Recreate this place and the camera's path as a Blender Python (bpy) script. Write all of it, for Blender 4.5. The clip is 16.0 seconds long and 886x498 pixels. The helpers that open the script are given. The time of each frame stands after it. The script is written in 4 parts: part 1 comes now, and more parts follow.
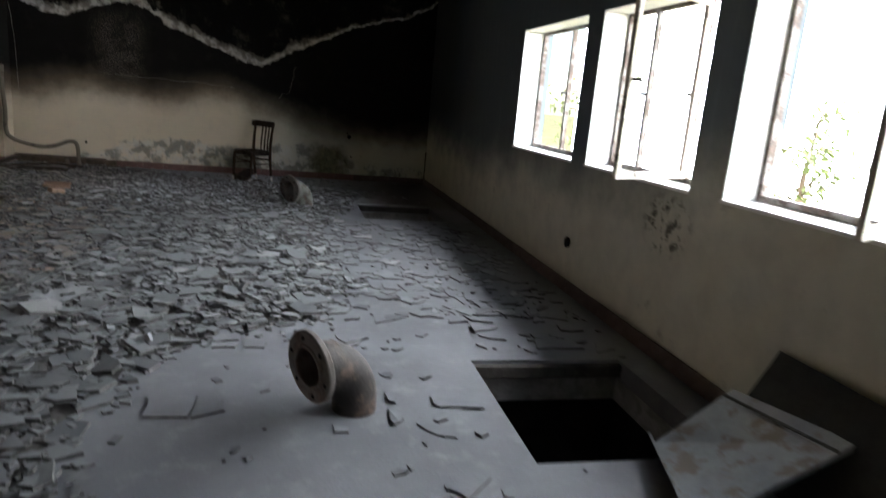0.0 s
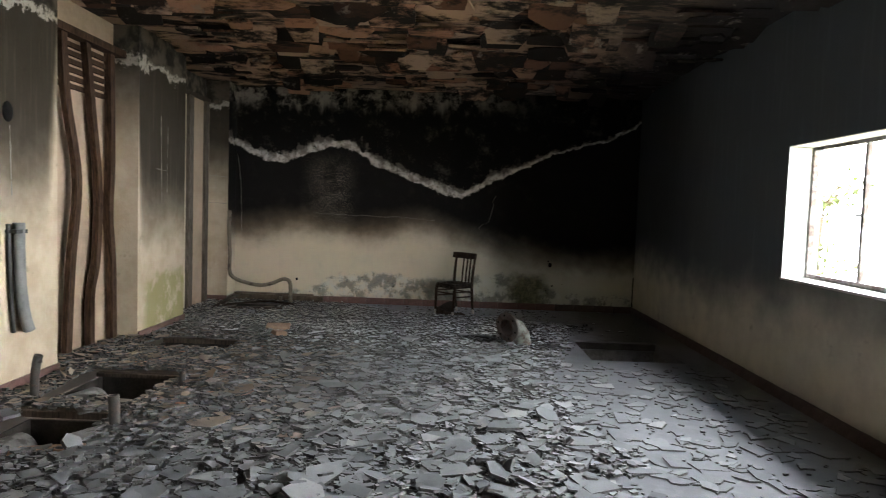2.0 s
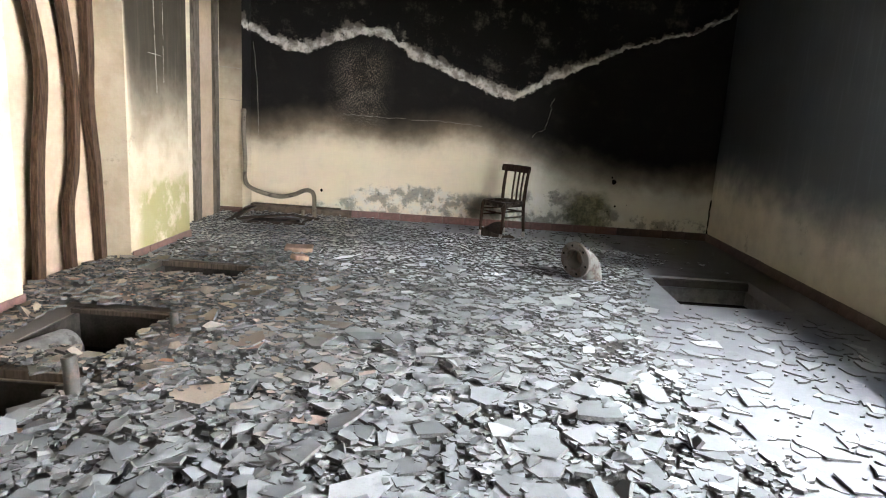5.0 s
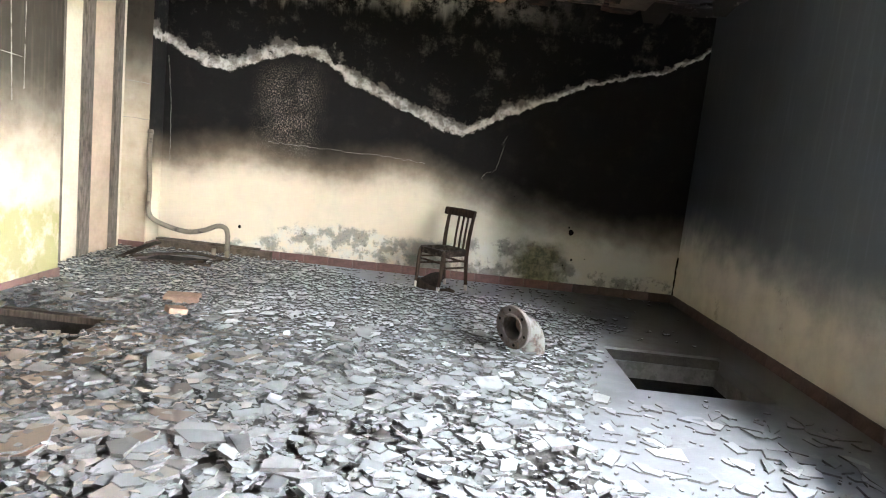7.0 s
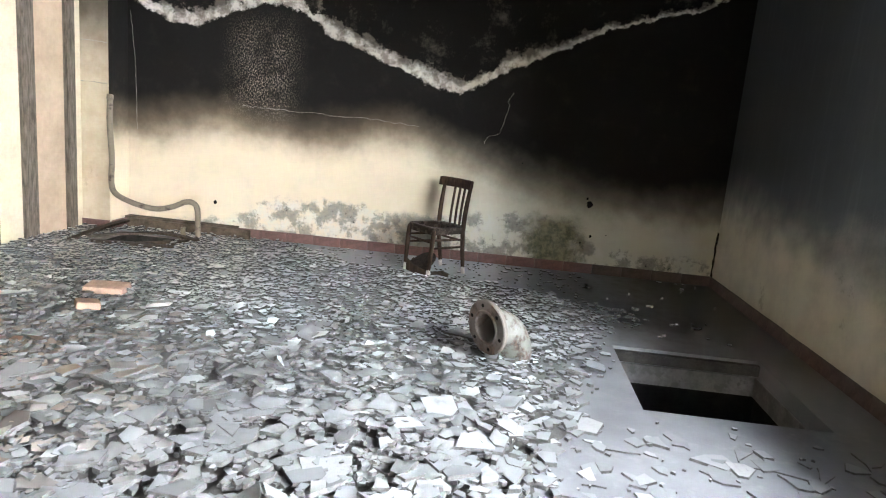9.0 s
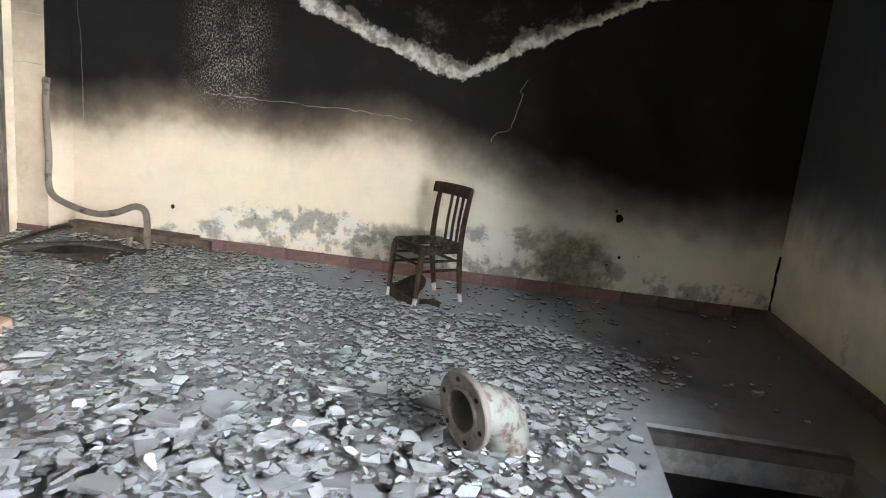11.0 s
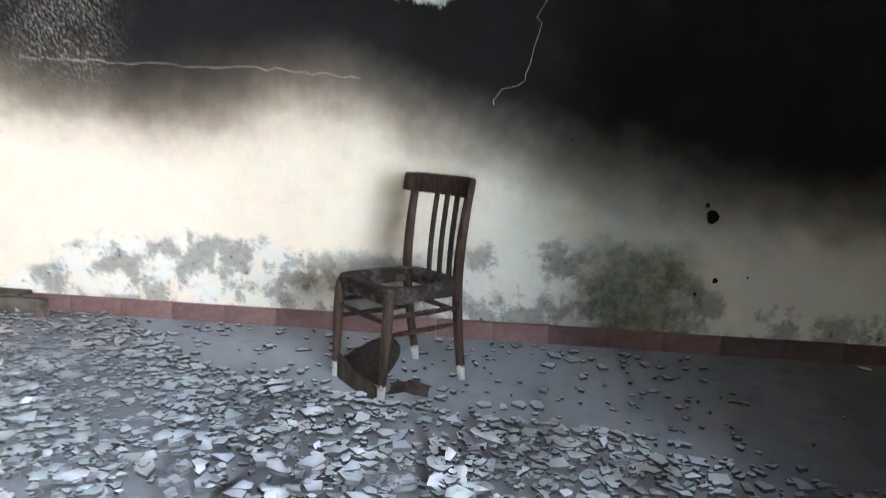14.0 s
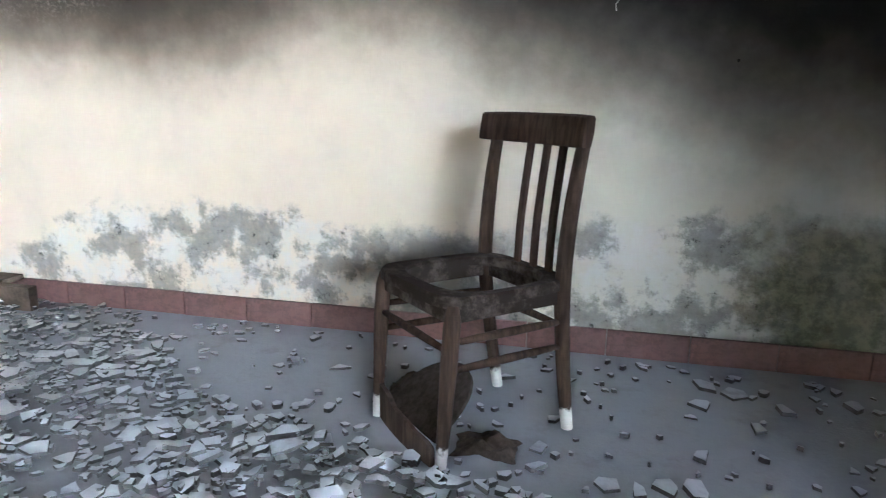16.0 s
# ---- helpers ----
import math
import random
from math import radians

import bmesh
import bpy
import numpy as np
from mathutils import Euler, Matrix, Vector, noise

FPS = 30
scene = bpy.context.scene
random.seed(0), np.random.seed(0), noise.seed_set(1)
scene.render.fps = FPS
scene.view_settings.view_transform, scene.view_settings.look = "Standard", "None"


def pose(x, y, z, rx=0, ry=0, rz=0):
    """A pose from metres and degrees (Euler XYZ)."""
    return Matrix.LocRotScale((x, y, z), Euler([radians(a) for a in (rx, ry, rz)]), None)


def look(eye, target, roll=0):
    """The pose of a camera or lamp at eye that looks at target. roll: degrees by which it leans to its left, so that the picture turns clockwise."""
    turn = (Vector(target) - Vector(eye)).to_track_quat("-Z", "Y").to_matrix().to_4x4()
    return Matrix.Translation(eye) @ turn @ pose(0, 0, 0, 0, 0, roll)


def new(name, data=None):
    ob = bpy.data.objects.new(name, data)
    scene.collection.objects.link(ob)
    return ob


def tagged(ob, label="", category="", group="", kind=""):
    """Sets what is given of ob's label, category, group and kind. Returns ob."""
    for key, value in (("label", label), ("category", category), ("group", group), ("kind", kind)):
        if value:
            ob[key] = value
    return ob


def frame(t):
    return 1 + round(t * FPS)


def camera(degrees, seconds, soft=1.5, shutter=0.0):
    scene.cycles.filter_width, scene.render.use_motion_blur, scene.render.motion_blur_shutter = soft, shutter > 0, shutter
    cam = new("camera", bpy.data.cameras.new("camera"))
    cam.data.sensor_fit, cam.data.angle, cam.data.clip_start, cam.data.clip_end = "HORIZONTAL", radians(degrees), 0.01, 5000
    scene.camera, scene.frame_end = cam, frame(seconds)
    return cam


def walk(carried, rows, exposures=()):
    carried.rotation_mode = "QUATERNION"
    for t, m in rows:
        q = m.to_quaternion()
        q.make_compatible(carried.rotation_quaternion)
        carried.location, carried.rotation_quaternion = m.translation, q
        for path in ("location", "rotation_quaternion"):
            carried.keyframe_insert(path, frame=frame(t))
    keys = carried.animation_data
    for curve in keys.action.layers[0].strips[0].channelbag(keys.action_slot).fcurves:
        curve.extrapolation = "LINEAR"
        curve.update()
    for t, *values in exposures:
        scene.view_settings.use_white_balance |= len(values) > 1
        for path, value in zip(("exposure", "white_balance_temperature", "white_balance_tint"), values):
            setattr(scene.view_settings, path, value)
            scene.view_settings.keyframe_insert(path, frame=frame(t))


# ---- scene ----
cam = camera(68.2, 16.0, soft=1.1, shutter=0.4)
PATH = [
    (0, (-2.167, -10.894, 1.402), (-1.714, -8.996, 0.964), 5.0),
    (0.5, (-2.36, -10.6, 1.478), (-1.968, -8.658, 1.206), 3.5),
    (1, (-2.575, -10.603, 1.499), (-2.197, -8.649, 1.293), 2.0),
    (1.5, (-2.788, -10.38, 1.511), (-2.594, -8.396, 1.34), 0.9),
    (2, (-2.853, -10.125, 1.508), (-2.875, -8.128, 1.388), 2.0),
    (2.5, (-2.879, -9.997, 1.486), (-2.955, -8.007, 1.297), 1.6),
    (3, (-3.035, -9.713, 1.467), (-3.143, -7.74, 1.159), 4.2),
    (5.5, (-3.131, -8.569, 1.45), (-3.197, -6.611, 1.05), 2.7),
    (6, (-2.969, -8.282, 1.447), (-2.98, -6.314, 1.089), 2.0),
    (6.5, (-2.804, -8.029, 1.43), (-2.808, -6.046, 1.17), 4.1),
    (7, (-2.746, -7.721, 1.421), (-2.756, -5.74, 1.146), 6.2),
    (7.5, (-2.625, -7.476, 1.421), (-2.647, -5.498, 1.123), 1.3),
    (8, (-2.341, -7.156, 1.404), (-2.511, -5.187, 1.098), 3.9),
    (8.5, (-2.232, -6.947, 1.391), (-2.384, -4.986, 1.029), 5.0),
    (11, (-2.046, -5.493, 1.395), (-2.289, -3.548, 0.997), 5.7),
    (11.5, (-1.948, -5.336, 1.477), (-2.192, -3.374, 1.17), 6.6),
    (12, (-1.902, -5.360, 1.506), (-2.178, -3.402, 1.207), 2.5),
    (12.5, (-1.908, -5.329, 1.498), (-2.234, -3.378, 1.206), 0.1),
    (13, (-1.967, -5.004, 1.423), (-2.250, -3.039, 1.184), 0.1),
    (13.5, (-2.169, -3.902, 1.174), (-2.437, -1.929, 0.989), 0.4),
    (14, (-2.339, -3.371, 1.038), (-2.519, -1.406, 0.709), 2.2),
    (14.5, (-2.433, -2.902, 0.919), (-2.528, -0.941, 0.538), 2.3),
    (15, (-2.440, -2.526, 0.915), (-2.637, -0.584, 0.478), 1.0),
    (15.5, (-2.458, -2.376, 0.914), (-2.770, -0.457, 0.445), 1.1),
    (16, (-2.456, -2.390, 0.914), (-2.892, -0.489, 0.475), 0.9),
]
walk(cam, [(t, look(eye, target, roll)) for t, eye, target, roll in PATH],
     [(0.0, 2.15, 6500, 10), (0.5, 1.05, 6500, 10), (1.0, 0.4, 6500, 10), (1.5, 0.9, 6600, 10), (2.0, 2.75, 6700, 10), (2.5, 4.1, 6650, 10), (3.0, 4.3, 6700, 10), (5.5, 4.15, 6600, 10), (7.0, 4.8, 6500, 10), (8.5, 4.8, 6500, 10), (11.0, 4.68, 6350, 10), (13.0, 4.88, 6200, 10), (14.0, 4.98, 5650, 10), (15.0, 4.93, 5600, 10), (16.0, 4.78, 5600, 10)])

# ---- daylight ----
world = bpy.data.worlds.new("sky")
scene.world = world
world.use_nodes = True
wn = world.node_tree.nodes
sky = wn.new("ShaderNodeTexSky")
sky.sky_type = "NISHITA"
sky.sun_disc = False
sky.sun_elevation = radians(48)
sky.sun_rotation = radians(250)
wn["Background"].inputs["Strength"].default_value = 0.12
world.node_tree.links.new(sky.outputs["Color"], wn["Background"].inputs["Color"])
sun_data = bpy.data.lights.new("sun", "SUN")
sun_data.energy = 3.0
sun_data.angle = radians(0.5)
sun_data.color = (1.0, 0.95, 0.87)
sun_lamp = new("sun", sun_data)
sun_lamp.matrix_world = look((-12, -8, 18), (0, -4, 0))

# ---- materials ----


class Nodes:
    """Short forms for the nodes of one material."""

    def __init__(self, name, rough=0.9, metal=0.0):
        self.mat = bpy.data.materials.new(name)
        self.mat.use_nodes = True
        self.t = self.mat.node_tree
        self.b = self.t.nodes["Principled BSDF"]
        self.b.inputs["Roughness"].default_value = rough
        self.b.inputs["Metallic"].default_value = metal
        self.b.inputs["Specular IOR Level"].default_value = 0.12 if rough > 0.75 else 0.4
        self.pos = self.t.nodes.new("ShaderNodeTexCoord").outputs["Object"]

    def put(self, socket, v):
        if hasattr(v, "is_linked"):
            self.t.links.new(v, socket)
        elif isinstance(v, (tuple, list)) and len(v) == 3 and socket.type == "RGBA":
            socket.default_value = (*v, 1)
        else:
            socket.default_value = v

    def m(self, op, a, b=0.0, c=0.0, clamp=False):
        n = self.t.nodes.new("ShaderNodeMath")
        n.operation, n.use_clamp = op, clamp
        for k, v in enumerate((a, b, c)):
            self.put(n.inputs[k], v)
        return n.outputs[0]

    def xyz(self, v=None):
        n = self.t.nodes.new("ShaderNodeSeparateXYZ")
        self.put(n.inputs[0], v or self.pos)
        return n.outputs

    def noise(self, scale, detail=4.0, rough=0.6, stretch=None, vec=None):
        v = vec or self.pos
        if stretch:
            mp = self.t.nodes.new("ShaderNodeMapping")
            mp.inputs["Scale"].default_value = stretch
            self.put(mp.inputs["Vector"], v)
            v = mp.outputs[0]
        n = self.t.nodes.new("ShaderNodeTexNoise")
        self.put(n.inputs["Vector"], v)
        n.inputs["Scale"].default_value = scale
        n.inputs["Detail"].default_value = detail
        n.inputs["Roughness"].default_value = rough
        return n.outputs["Fac"]

    def step(self, v, lo, hi):
        n = self.t.nodes.new("ShaderNodeMapRange")
        n.interpolation_type = "SMOOTHSTEP"
        for k, x in zip(("Value", "From Min", "From Max"), (v, lo, hi)):
            self.put(n.inputs[k], x)
        return n.outputs[0]

    def mix(self, fac, a, b):
        n = self.t.nodes.new("ShaderNodeMix")
        n.data_type = "RGBA"
        self.put(n.inputs[0], fac)
        self.put(n.inputs[6], a)
        self.put(n.inputs[7], b)
        return n.outputs[2]

    def curve(self, v, lo, hi, pts, top):
        """A height along the wall: v from lo to hi, heights up to top."""
        n = self.t.nodes.new("ShaderNodeFloatCurve")
        c = n.mapping.curves[0]
        pts = [((x - lo) / (hi - lo), z / top) for x, z in pts]
        c.points[0].location, c.points[1].location = pts[0], pts[-1]
        for p in pts[1:-1]:
            c.points.new(*p)
        for p in c.points:
            p.handle_type = "AUTO"
        n.mapping.update()
        self.put(n.inputs["Value"], self.m("DIVIDE", self.m("SUBTRACT", v, lo), hi - lo))
        return self.m("MULTIPLY", n.outputs[0], top)

    def island(self):
        return self.t.nodes.new("ShaderNodeNewGeometry").outputs["Random Per Island"]

    def rnd(self):
        return self.t.nodes.new("ShaderNodeObjectInfo").outputs["Random"]

    def done(self, color, height=None, bump=0.3, dist=0.01, rough=None):
        self.put(self.b.inputs["Base Color"], color)
        if rough is not None:
            self.put(self.b.inputs["Roughness"], rough)
        if height is not None:
            n = self.t.nodes.new("ShaderNodeBump")
            n.inputs["Strength"].default_value = bump
            n.inputs["Distance"].default_value = dist
            self.put(n.inputs["Height"], height)
            self.t.links.new(n.outputs[0], self.b.inputs["Normal"])
        return self.mat


SOOT = (0.0105, 0.0095, 0.0085)
CREAM = (0.69, 0.59, 0.44)


def plain(name, color, var=0.35, scale=6.0, rough=0.85, metal=0.0, bump=0.3, dist=0.006, spots=None):
    g = Nodes(name, rough, metal)
    n1, n2 = g.noise(scale, 6), g.noise(scale * 9, 3)
    f = g.m("ADD", g.m("MULTIPLY", n1, 0.7), g.m("MULTIPLY", n2, 0.3))
    dark = tuple(c * (1 - var) for c in color)
    light = tuple(min(1, c * (1 + var)) for c in color)
    col = g.mix(g.step(f, 0.3, 0.7), dark, light)
    if spots:
        col = g.mix(g.step(g.noise(scale * 2.3, 5), 0.52, 0.62), col, spots)
    return g.done(col, f, bump, dist)


def back_wall_material():
    g = Nodes("fire_stained_plaster", 0.92)
    x, y, z = g.xyz()
    big, mid, fine = g.noise(1.3, 5), g.noise(5, 6), g.noise(38, 4)
    wob = g.m("MULTIPLY", g.m("SUBTRACT", big, 0.5), 0.35)
    wob2 = g.m("MULTIPLY", g.m("SUBTRACT", mid, 0.5), 0.16)
    paint = g.mix(g.step(x, -3.6, -1.8), CREAM, (0.56, 0.55, 0.45))
    paint = g.mix(g.m("MULTIPLY", g.step(mid, 0.45, 0.75), 0.25), paint, (0.5, 0.46, 0.38))
    # damp: white salts, grey and green mould low on the wall
    low = g.curve(x, -6.6, 0.0, [(-6.6, 0.12), (-5.1, 0.22), (-4.6, 0.46), (-3.9, 0.52), (-3.2, 0.45), (-2.5, 0.52), (-1.65, 0.55), (-1.3, 0.4), (-0.9, 0.26), (-0.3, 0.3), (0.0, 0.22)], 1.0)
    d = g.m("SUBTRACT", g.m("ADD", low, g.m("MULTIPLY", g.m("SUBTRACT", g.noise(6, 7, 0.7), 0.5), 0.3)), z)
    damp = g.step(d, 0.0, 0.07)
    salts = g.m("MULTIPLY", damp, g.step(g.noise(9, 8, 0.75), 0.4, 0.6))
    paint = g.mix(g.m("MULTIPLY", salts, 0.8), paint, (0.6, 0.59, 0.53))
    patch = g.noise(4.2, 9, 0.72)
    mould = g.m("MULTIPLY", g.m("MULTIPLY", damp, g.step(patch, 0.46, 0.56)), g.m("ADD", 0.35, g.m("MULTIPLY", g.noise(26, 6, 0.75), 0.9)), clamp=True)
    paint = g.mix(g.m("MULTIPLY", mould, 0.85), paint, (0.13, 0.132, 0.115))
    flecks = g.m("MULTIPLY", g.m("MULTIPLY", damp, g.step(g.noise(13, 9, 0.82), 0.57, 0.63)), g.step(patch, 0.4, 0.55))
    paint = g.mix(g.m("MULTIPLY", flecks, 0.85), paint, (0.055, 0.055, 0.048))
    cx = g.m("ABSOLUTE", g.m("ADD", x, 1.62))
    green = g.m("MULTIPLY", g.step(g.m("ADD", cx, g.m("MULTIPLY", g.noise(5, 6, 0.7), 0.5)), 0.62, 0.38), g.step(g.m("ADD", z, g.m("MULTIPLY", g.m("SUBTRACT", patch, 0.5), 0.4)), 0.62, 0.45))
    paint = g.mix(g.m("MULTIPLY", green, 0.85), paint, g.mix(g.step(g.noise(16, 7, 0.75), 0.4, 0.62), (0.075, 0.08, 0.042), (0.21, 0.21, 0.12)))
    cx2 = g.m("ABSOLUTE", g.m("ADD", x, 2.98))
    grey = g.m("MULTIPLY", g.step(g.m("ADD", cx2, g.m("MULTIPLY", g.noise(7, 6, 0.7), 0.4)), 0.55, 0.35), g.step(g.m("ADD", z, g.m("MULTIPLY", g.m("SUBTRACT", patch, 0.5), 0.35)), 0.47, 0.36))
    paint = g.mix(g.m("MULTIPLY", grey, 0.75), paint, (0.12, 0.125, 0.115))
    # soot
    zb = g.curve(x, -6.6, 0.0, [(-6.6, 1.3), (-6.05, 1.18), (-5.5, 1.3), (-4.7, 1.28), (-3.9, 1.27), (-3.3, 1.34), (-2.75, 1.16), (-2.2, 1.0), (-1.6, 0.88), (-0.95, 0.78), (0.0, 0.8)], 2.0)
    h = g.m("SUBTRACT", g.m("ADD", z, g.m("ADD", wob, wob2)), zb)
    tan = g.m("MULTIPLY", g.step(h, -0.46, 0.02), g.m("ADD", 0.55, g.m("MULTIPLY", g.step(x, -2.4, -3.6), 0.3)))
    paint = g.mix(tan, paint, (0.17, 0.122, 0.074))
    soot = g.m("POWER", g.step(h, -0.26, 0.26), 0.62)
    speck = g.m("MULTIPLY", g.m("MULTIPLY", g.step(x, -5.25, -4.8), g.step(x, -4.25, -4.65)), g.m("MULTIPLY", g.step(z, 1.1, 1.5), g.step(z, 2.4, 2.0)))
    dots = g.m("MULTIPLY", g.m("MULTIPLY", speck, g.step(g.noise(3.5, 5, 0.7), 0.32, 0.56)), g.step(g.noise(70, 4, 0.85, (1, 1, 0.7)), 0.5, 0.6))
    col = g.mix(soot, paint, g.mix(g.step(mid, 0.5, 0.8), SOOT, (0.02, 0.017, 0.014)))
    col = g.mix(g.m("MULTIPLY", dots, 0.95), col, (0.3, 0.25, 0.19))
    # the torn edge of the fallen plaster
    zp = g.curve(x, -6.6, 0.0, [(-6.6, 2.68), (-6.18, 2.4), (-5.9, 2.26), (-5.6, 2.18), (-5.35, 2.2), (-5.0, 2.37), (-4.47, 2.41), (-4.05, 2.17), (-3.5, 1.96), (-3.0, 1.78), (-2.76, 1.72), (-2.5, 1.81), (-2.28, 1.96), (-1.85, 2.15), (-1.44, 2.36), (-1.0, 2.53), (-0.4, 2.7), (0.0, 2.95)], 3.3)
    e = g.m("SUBTRACT", g.m("ADD", z, g.m("ADD", g.m("MULTIPLY", g.m("SUBTRACT", g.noise(5, 8, 0.75), 0.5), 0.26), 0.0)), zp)
    wide = g.m("ADD", g.m("MULTIPLY", g.step(x, -0.8, -3.0), 0.15), g.m("MULTIPLY", g.noise(2.2, 4), 0.17))
    fade = g.m("DIVIDE", g.m("ADD", e, 0.03), wide)
    rag_ = g.noise(4.5, 9, 0.72)
    band = g.m("MULTIPLY", g.step(fade, 0.0, 0.12), g.step(g.m("SUBTRACT", rag_, g.m("MULTIPLY", fade, 0.36)), 0.22, 0.29))
    above = g.step(e, 0.0, 0.05)
    rubbed = g.mix(g.m("MULTIPLY", g.step(g.noise(3.5, 7, 0.75), 0.52, 0.72), 0.9), (0.008, 0.0074, 0.0066), (0.075, 0.066, 0.054))
    col = g.mix(above, col, rubbed)
    drip = g.m("MULTIPLY", g.step(g.m("ADD", z, g.m("MULTIPLY", g.noise(7, 4, 0.6, (1, 1, 0.1)), 0.5)), 3.17, 3.42), g.m("MULTIPLY", g.step(x, -1.2, -3.4), g.step(g.noise(3.4, 8, 0.75), 0.44, 0.58)))
    col = g.mix(drip, col, (0.3, 0.27, 0.23))
    chalk = g.mix(g.step(g.noise(11, 6, 0.65), 0.38, 0.58), (0.25, 0.22, 0.185), (0.6, 0.56, 0.5))
    chalk = g.mix(g.step(g.m("ADD", fade, g.m("MULTIPLY", g.m("SUBTRACT", rag_, 0.5), 1.2)), 0.25, 0.7), chalk, (0.11, 0.096, 0.08))
    col = g.mix(band, col, chalk)
    height = g.m("ADD", g.m("MULTIPLY", fine, 0.25), g.m("ADD", g.m("MULTIPLY", above, -1.2), g.m("MULTIPLY", mould, -0.4)))
    return g.done(col, height, 0.6, 0.012)


def side_wall_material(name, axis_lo, axis_hi, pts, paint_a, paint_b, spread, soot_col, thin=1.0, run=0.6):
    """Painted plaster with soot above a line that runs along y."""
    g = Nodes(name, 0.9)
    x, y, z = g.xyz()
    big, mid, fine = g.noise(1.1, 5), g.noise(4.5, 6), g.noise(40, 4)
    zb = g.curve(y, axis_lo, axis_hi, pts, 3.3)
    wob = g.m("ADD", g.m("MULTIPLY", g.m("SUBTRACT", big, 0.5), 0.5), g.m("MULTIPLY", g.m("SUBTRACT", mid, 0.5), 0.18))
    paint = g.mix(g.step(mid, 0.35, 0.7), paint_a, paint_b)
    scuff = g.m("MULTIPLY", g.step(g.noise(2.6, 8, 0.72), 0.6, 0.68), 0.5)
    paint = g.mix(scuff, paint, tuple(c * 0.45 for c in paint_b))
    soot = g.m("MULTIPLY", g.m("POWER", g.step(g.m("SUBTRACT", g.m("ADD", z, wob), zb), -spread, spread), 0.7), thin)
    streak = g.step(g.noise(5, 5, 0.6, (1, 4, 0.25)), 0.5, 0.7)
    col = g.mix(soot, paint, g.mix(g.m("MULTIPLY", streak, run), soot_col, tuple(c * 2.4 for c in soot_col)))
    return g, col, fine, mid, z, y


def west_material():
    g, col, fine, mid, z, y = side_wall_material("cream_plaster_with_smoke", -14.0, 0.0, [(-14, 2.1), (-7, 1.8), (-6, 1.66), (-4.85, 1.66), (-4.6, 2.9), (-3.32, 2.9), (-3.2, 1.45), (-2.7, 1.35), (-2, 1.35), (-0.6, 1.5), (-0.4, 1.95), (0, 1.95)], (0.56, 0.47, 0.345), (0.47, 0.375, 0.26), 0.5, (0.024, 0.019, 0.0135), 0.96)
    alg = g.m("MULTIPLY", g.m("MULTIPLY", g.step(y, -3.2, -3.0), g.step(y, -1.9, -2.05)), g.m("MULTIPLY", g.step(g.m("ADD", z, g.m("MULTIPLY", g.m("SUBTRACT", mid, 0.5), 0.5)), 0.74, 0.6), g.step(g.noise(3.2, 7, 0.7), 0.36, 0.5)))
    col = g.mix(g.m("MULTIPLY", alg, 0.7), col, g.mix(mid, (0.2, 0.195, 0.06), (0.3, 0.29, 0.1)))
    # plaster torn away under the ceiling
    tz = g.m("ADD", z, g.m("MULTIPLY", g.m("SUBTRACT", g.noise(3.2, 8, 0.75), 0.5), 0.7))
    col = g.mix(g.m("MULTIPLY", g.step(tz, 2.9, 2.93), g.step(tz, 3.02, 2.96)), col, (0.42, 0.38, 0.32))
    col = g.mix(g.step(tz, 2.96, 3.02), col, g.mix(g.step(mid, 0.4, 0.6), (0.03, 0.026, 0.02), (0.12, 0.1, 0.075)))
    return g.done(col, g.m("ADD", fine, mid), 0.25, 0.006)


def east_material():
    g, col, fine, mid, z, y = side_wall_material("grey_plaster_with_soot", -14.0, 0.0, [(-14, 2.6), (-9.5, 1.6), (-8, 1.15), (-6.5, 0.98), (-5, 0.9), (-3, 0.78), (-1.5, 0.82), (0, 0.86)], (0.6, 0.57, 0.47), (0.52, 0.495, 0.41), 0.3, (0.112, 0.132, 0.142), 1.0, 0.12)
    # scorched blotches under the middle window
    far = g.m("ADD", g.m("POWER", g.m("MULTIPLY", g.m("ADD", y, 7.45), 3.2), 2.0), g.m("POWER", g.m("MULTIPLY", g.m("SUBTRACT", z, 0.8), 4.5), 2.0))
    blot = g.m("MULTIPLY", g.step(far, 1.0, 0.2), g.step(g.noise(12, 6, 0.7), 0.5, 0.58))
    col = g.mix(g.m("MULTIPLY", blot, 0.85), col, (0.05, 0.046, 0.04))
    # the soot colour runs darker towards the far end
    thick = g.m("MULTIPLY", g.step(g.m("ADD", y, g.m("MULTIPLY", g.noise(0.8, 4), 1.0)), -2.8, -0.5), g.step(z, 0.75, 1.35))
    col = g.mix(g.m("MULTIPLY", thick, 0.7), col, (0.017, 0.018, 0.019))
    return g.done(col, g.m("ADD", fine, mid), 0.25, 0.006)


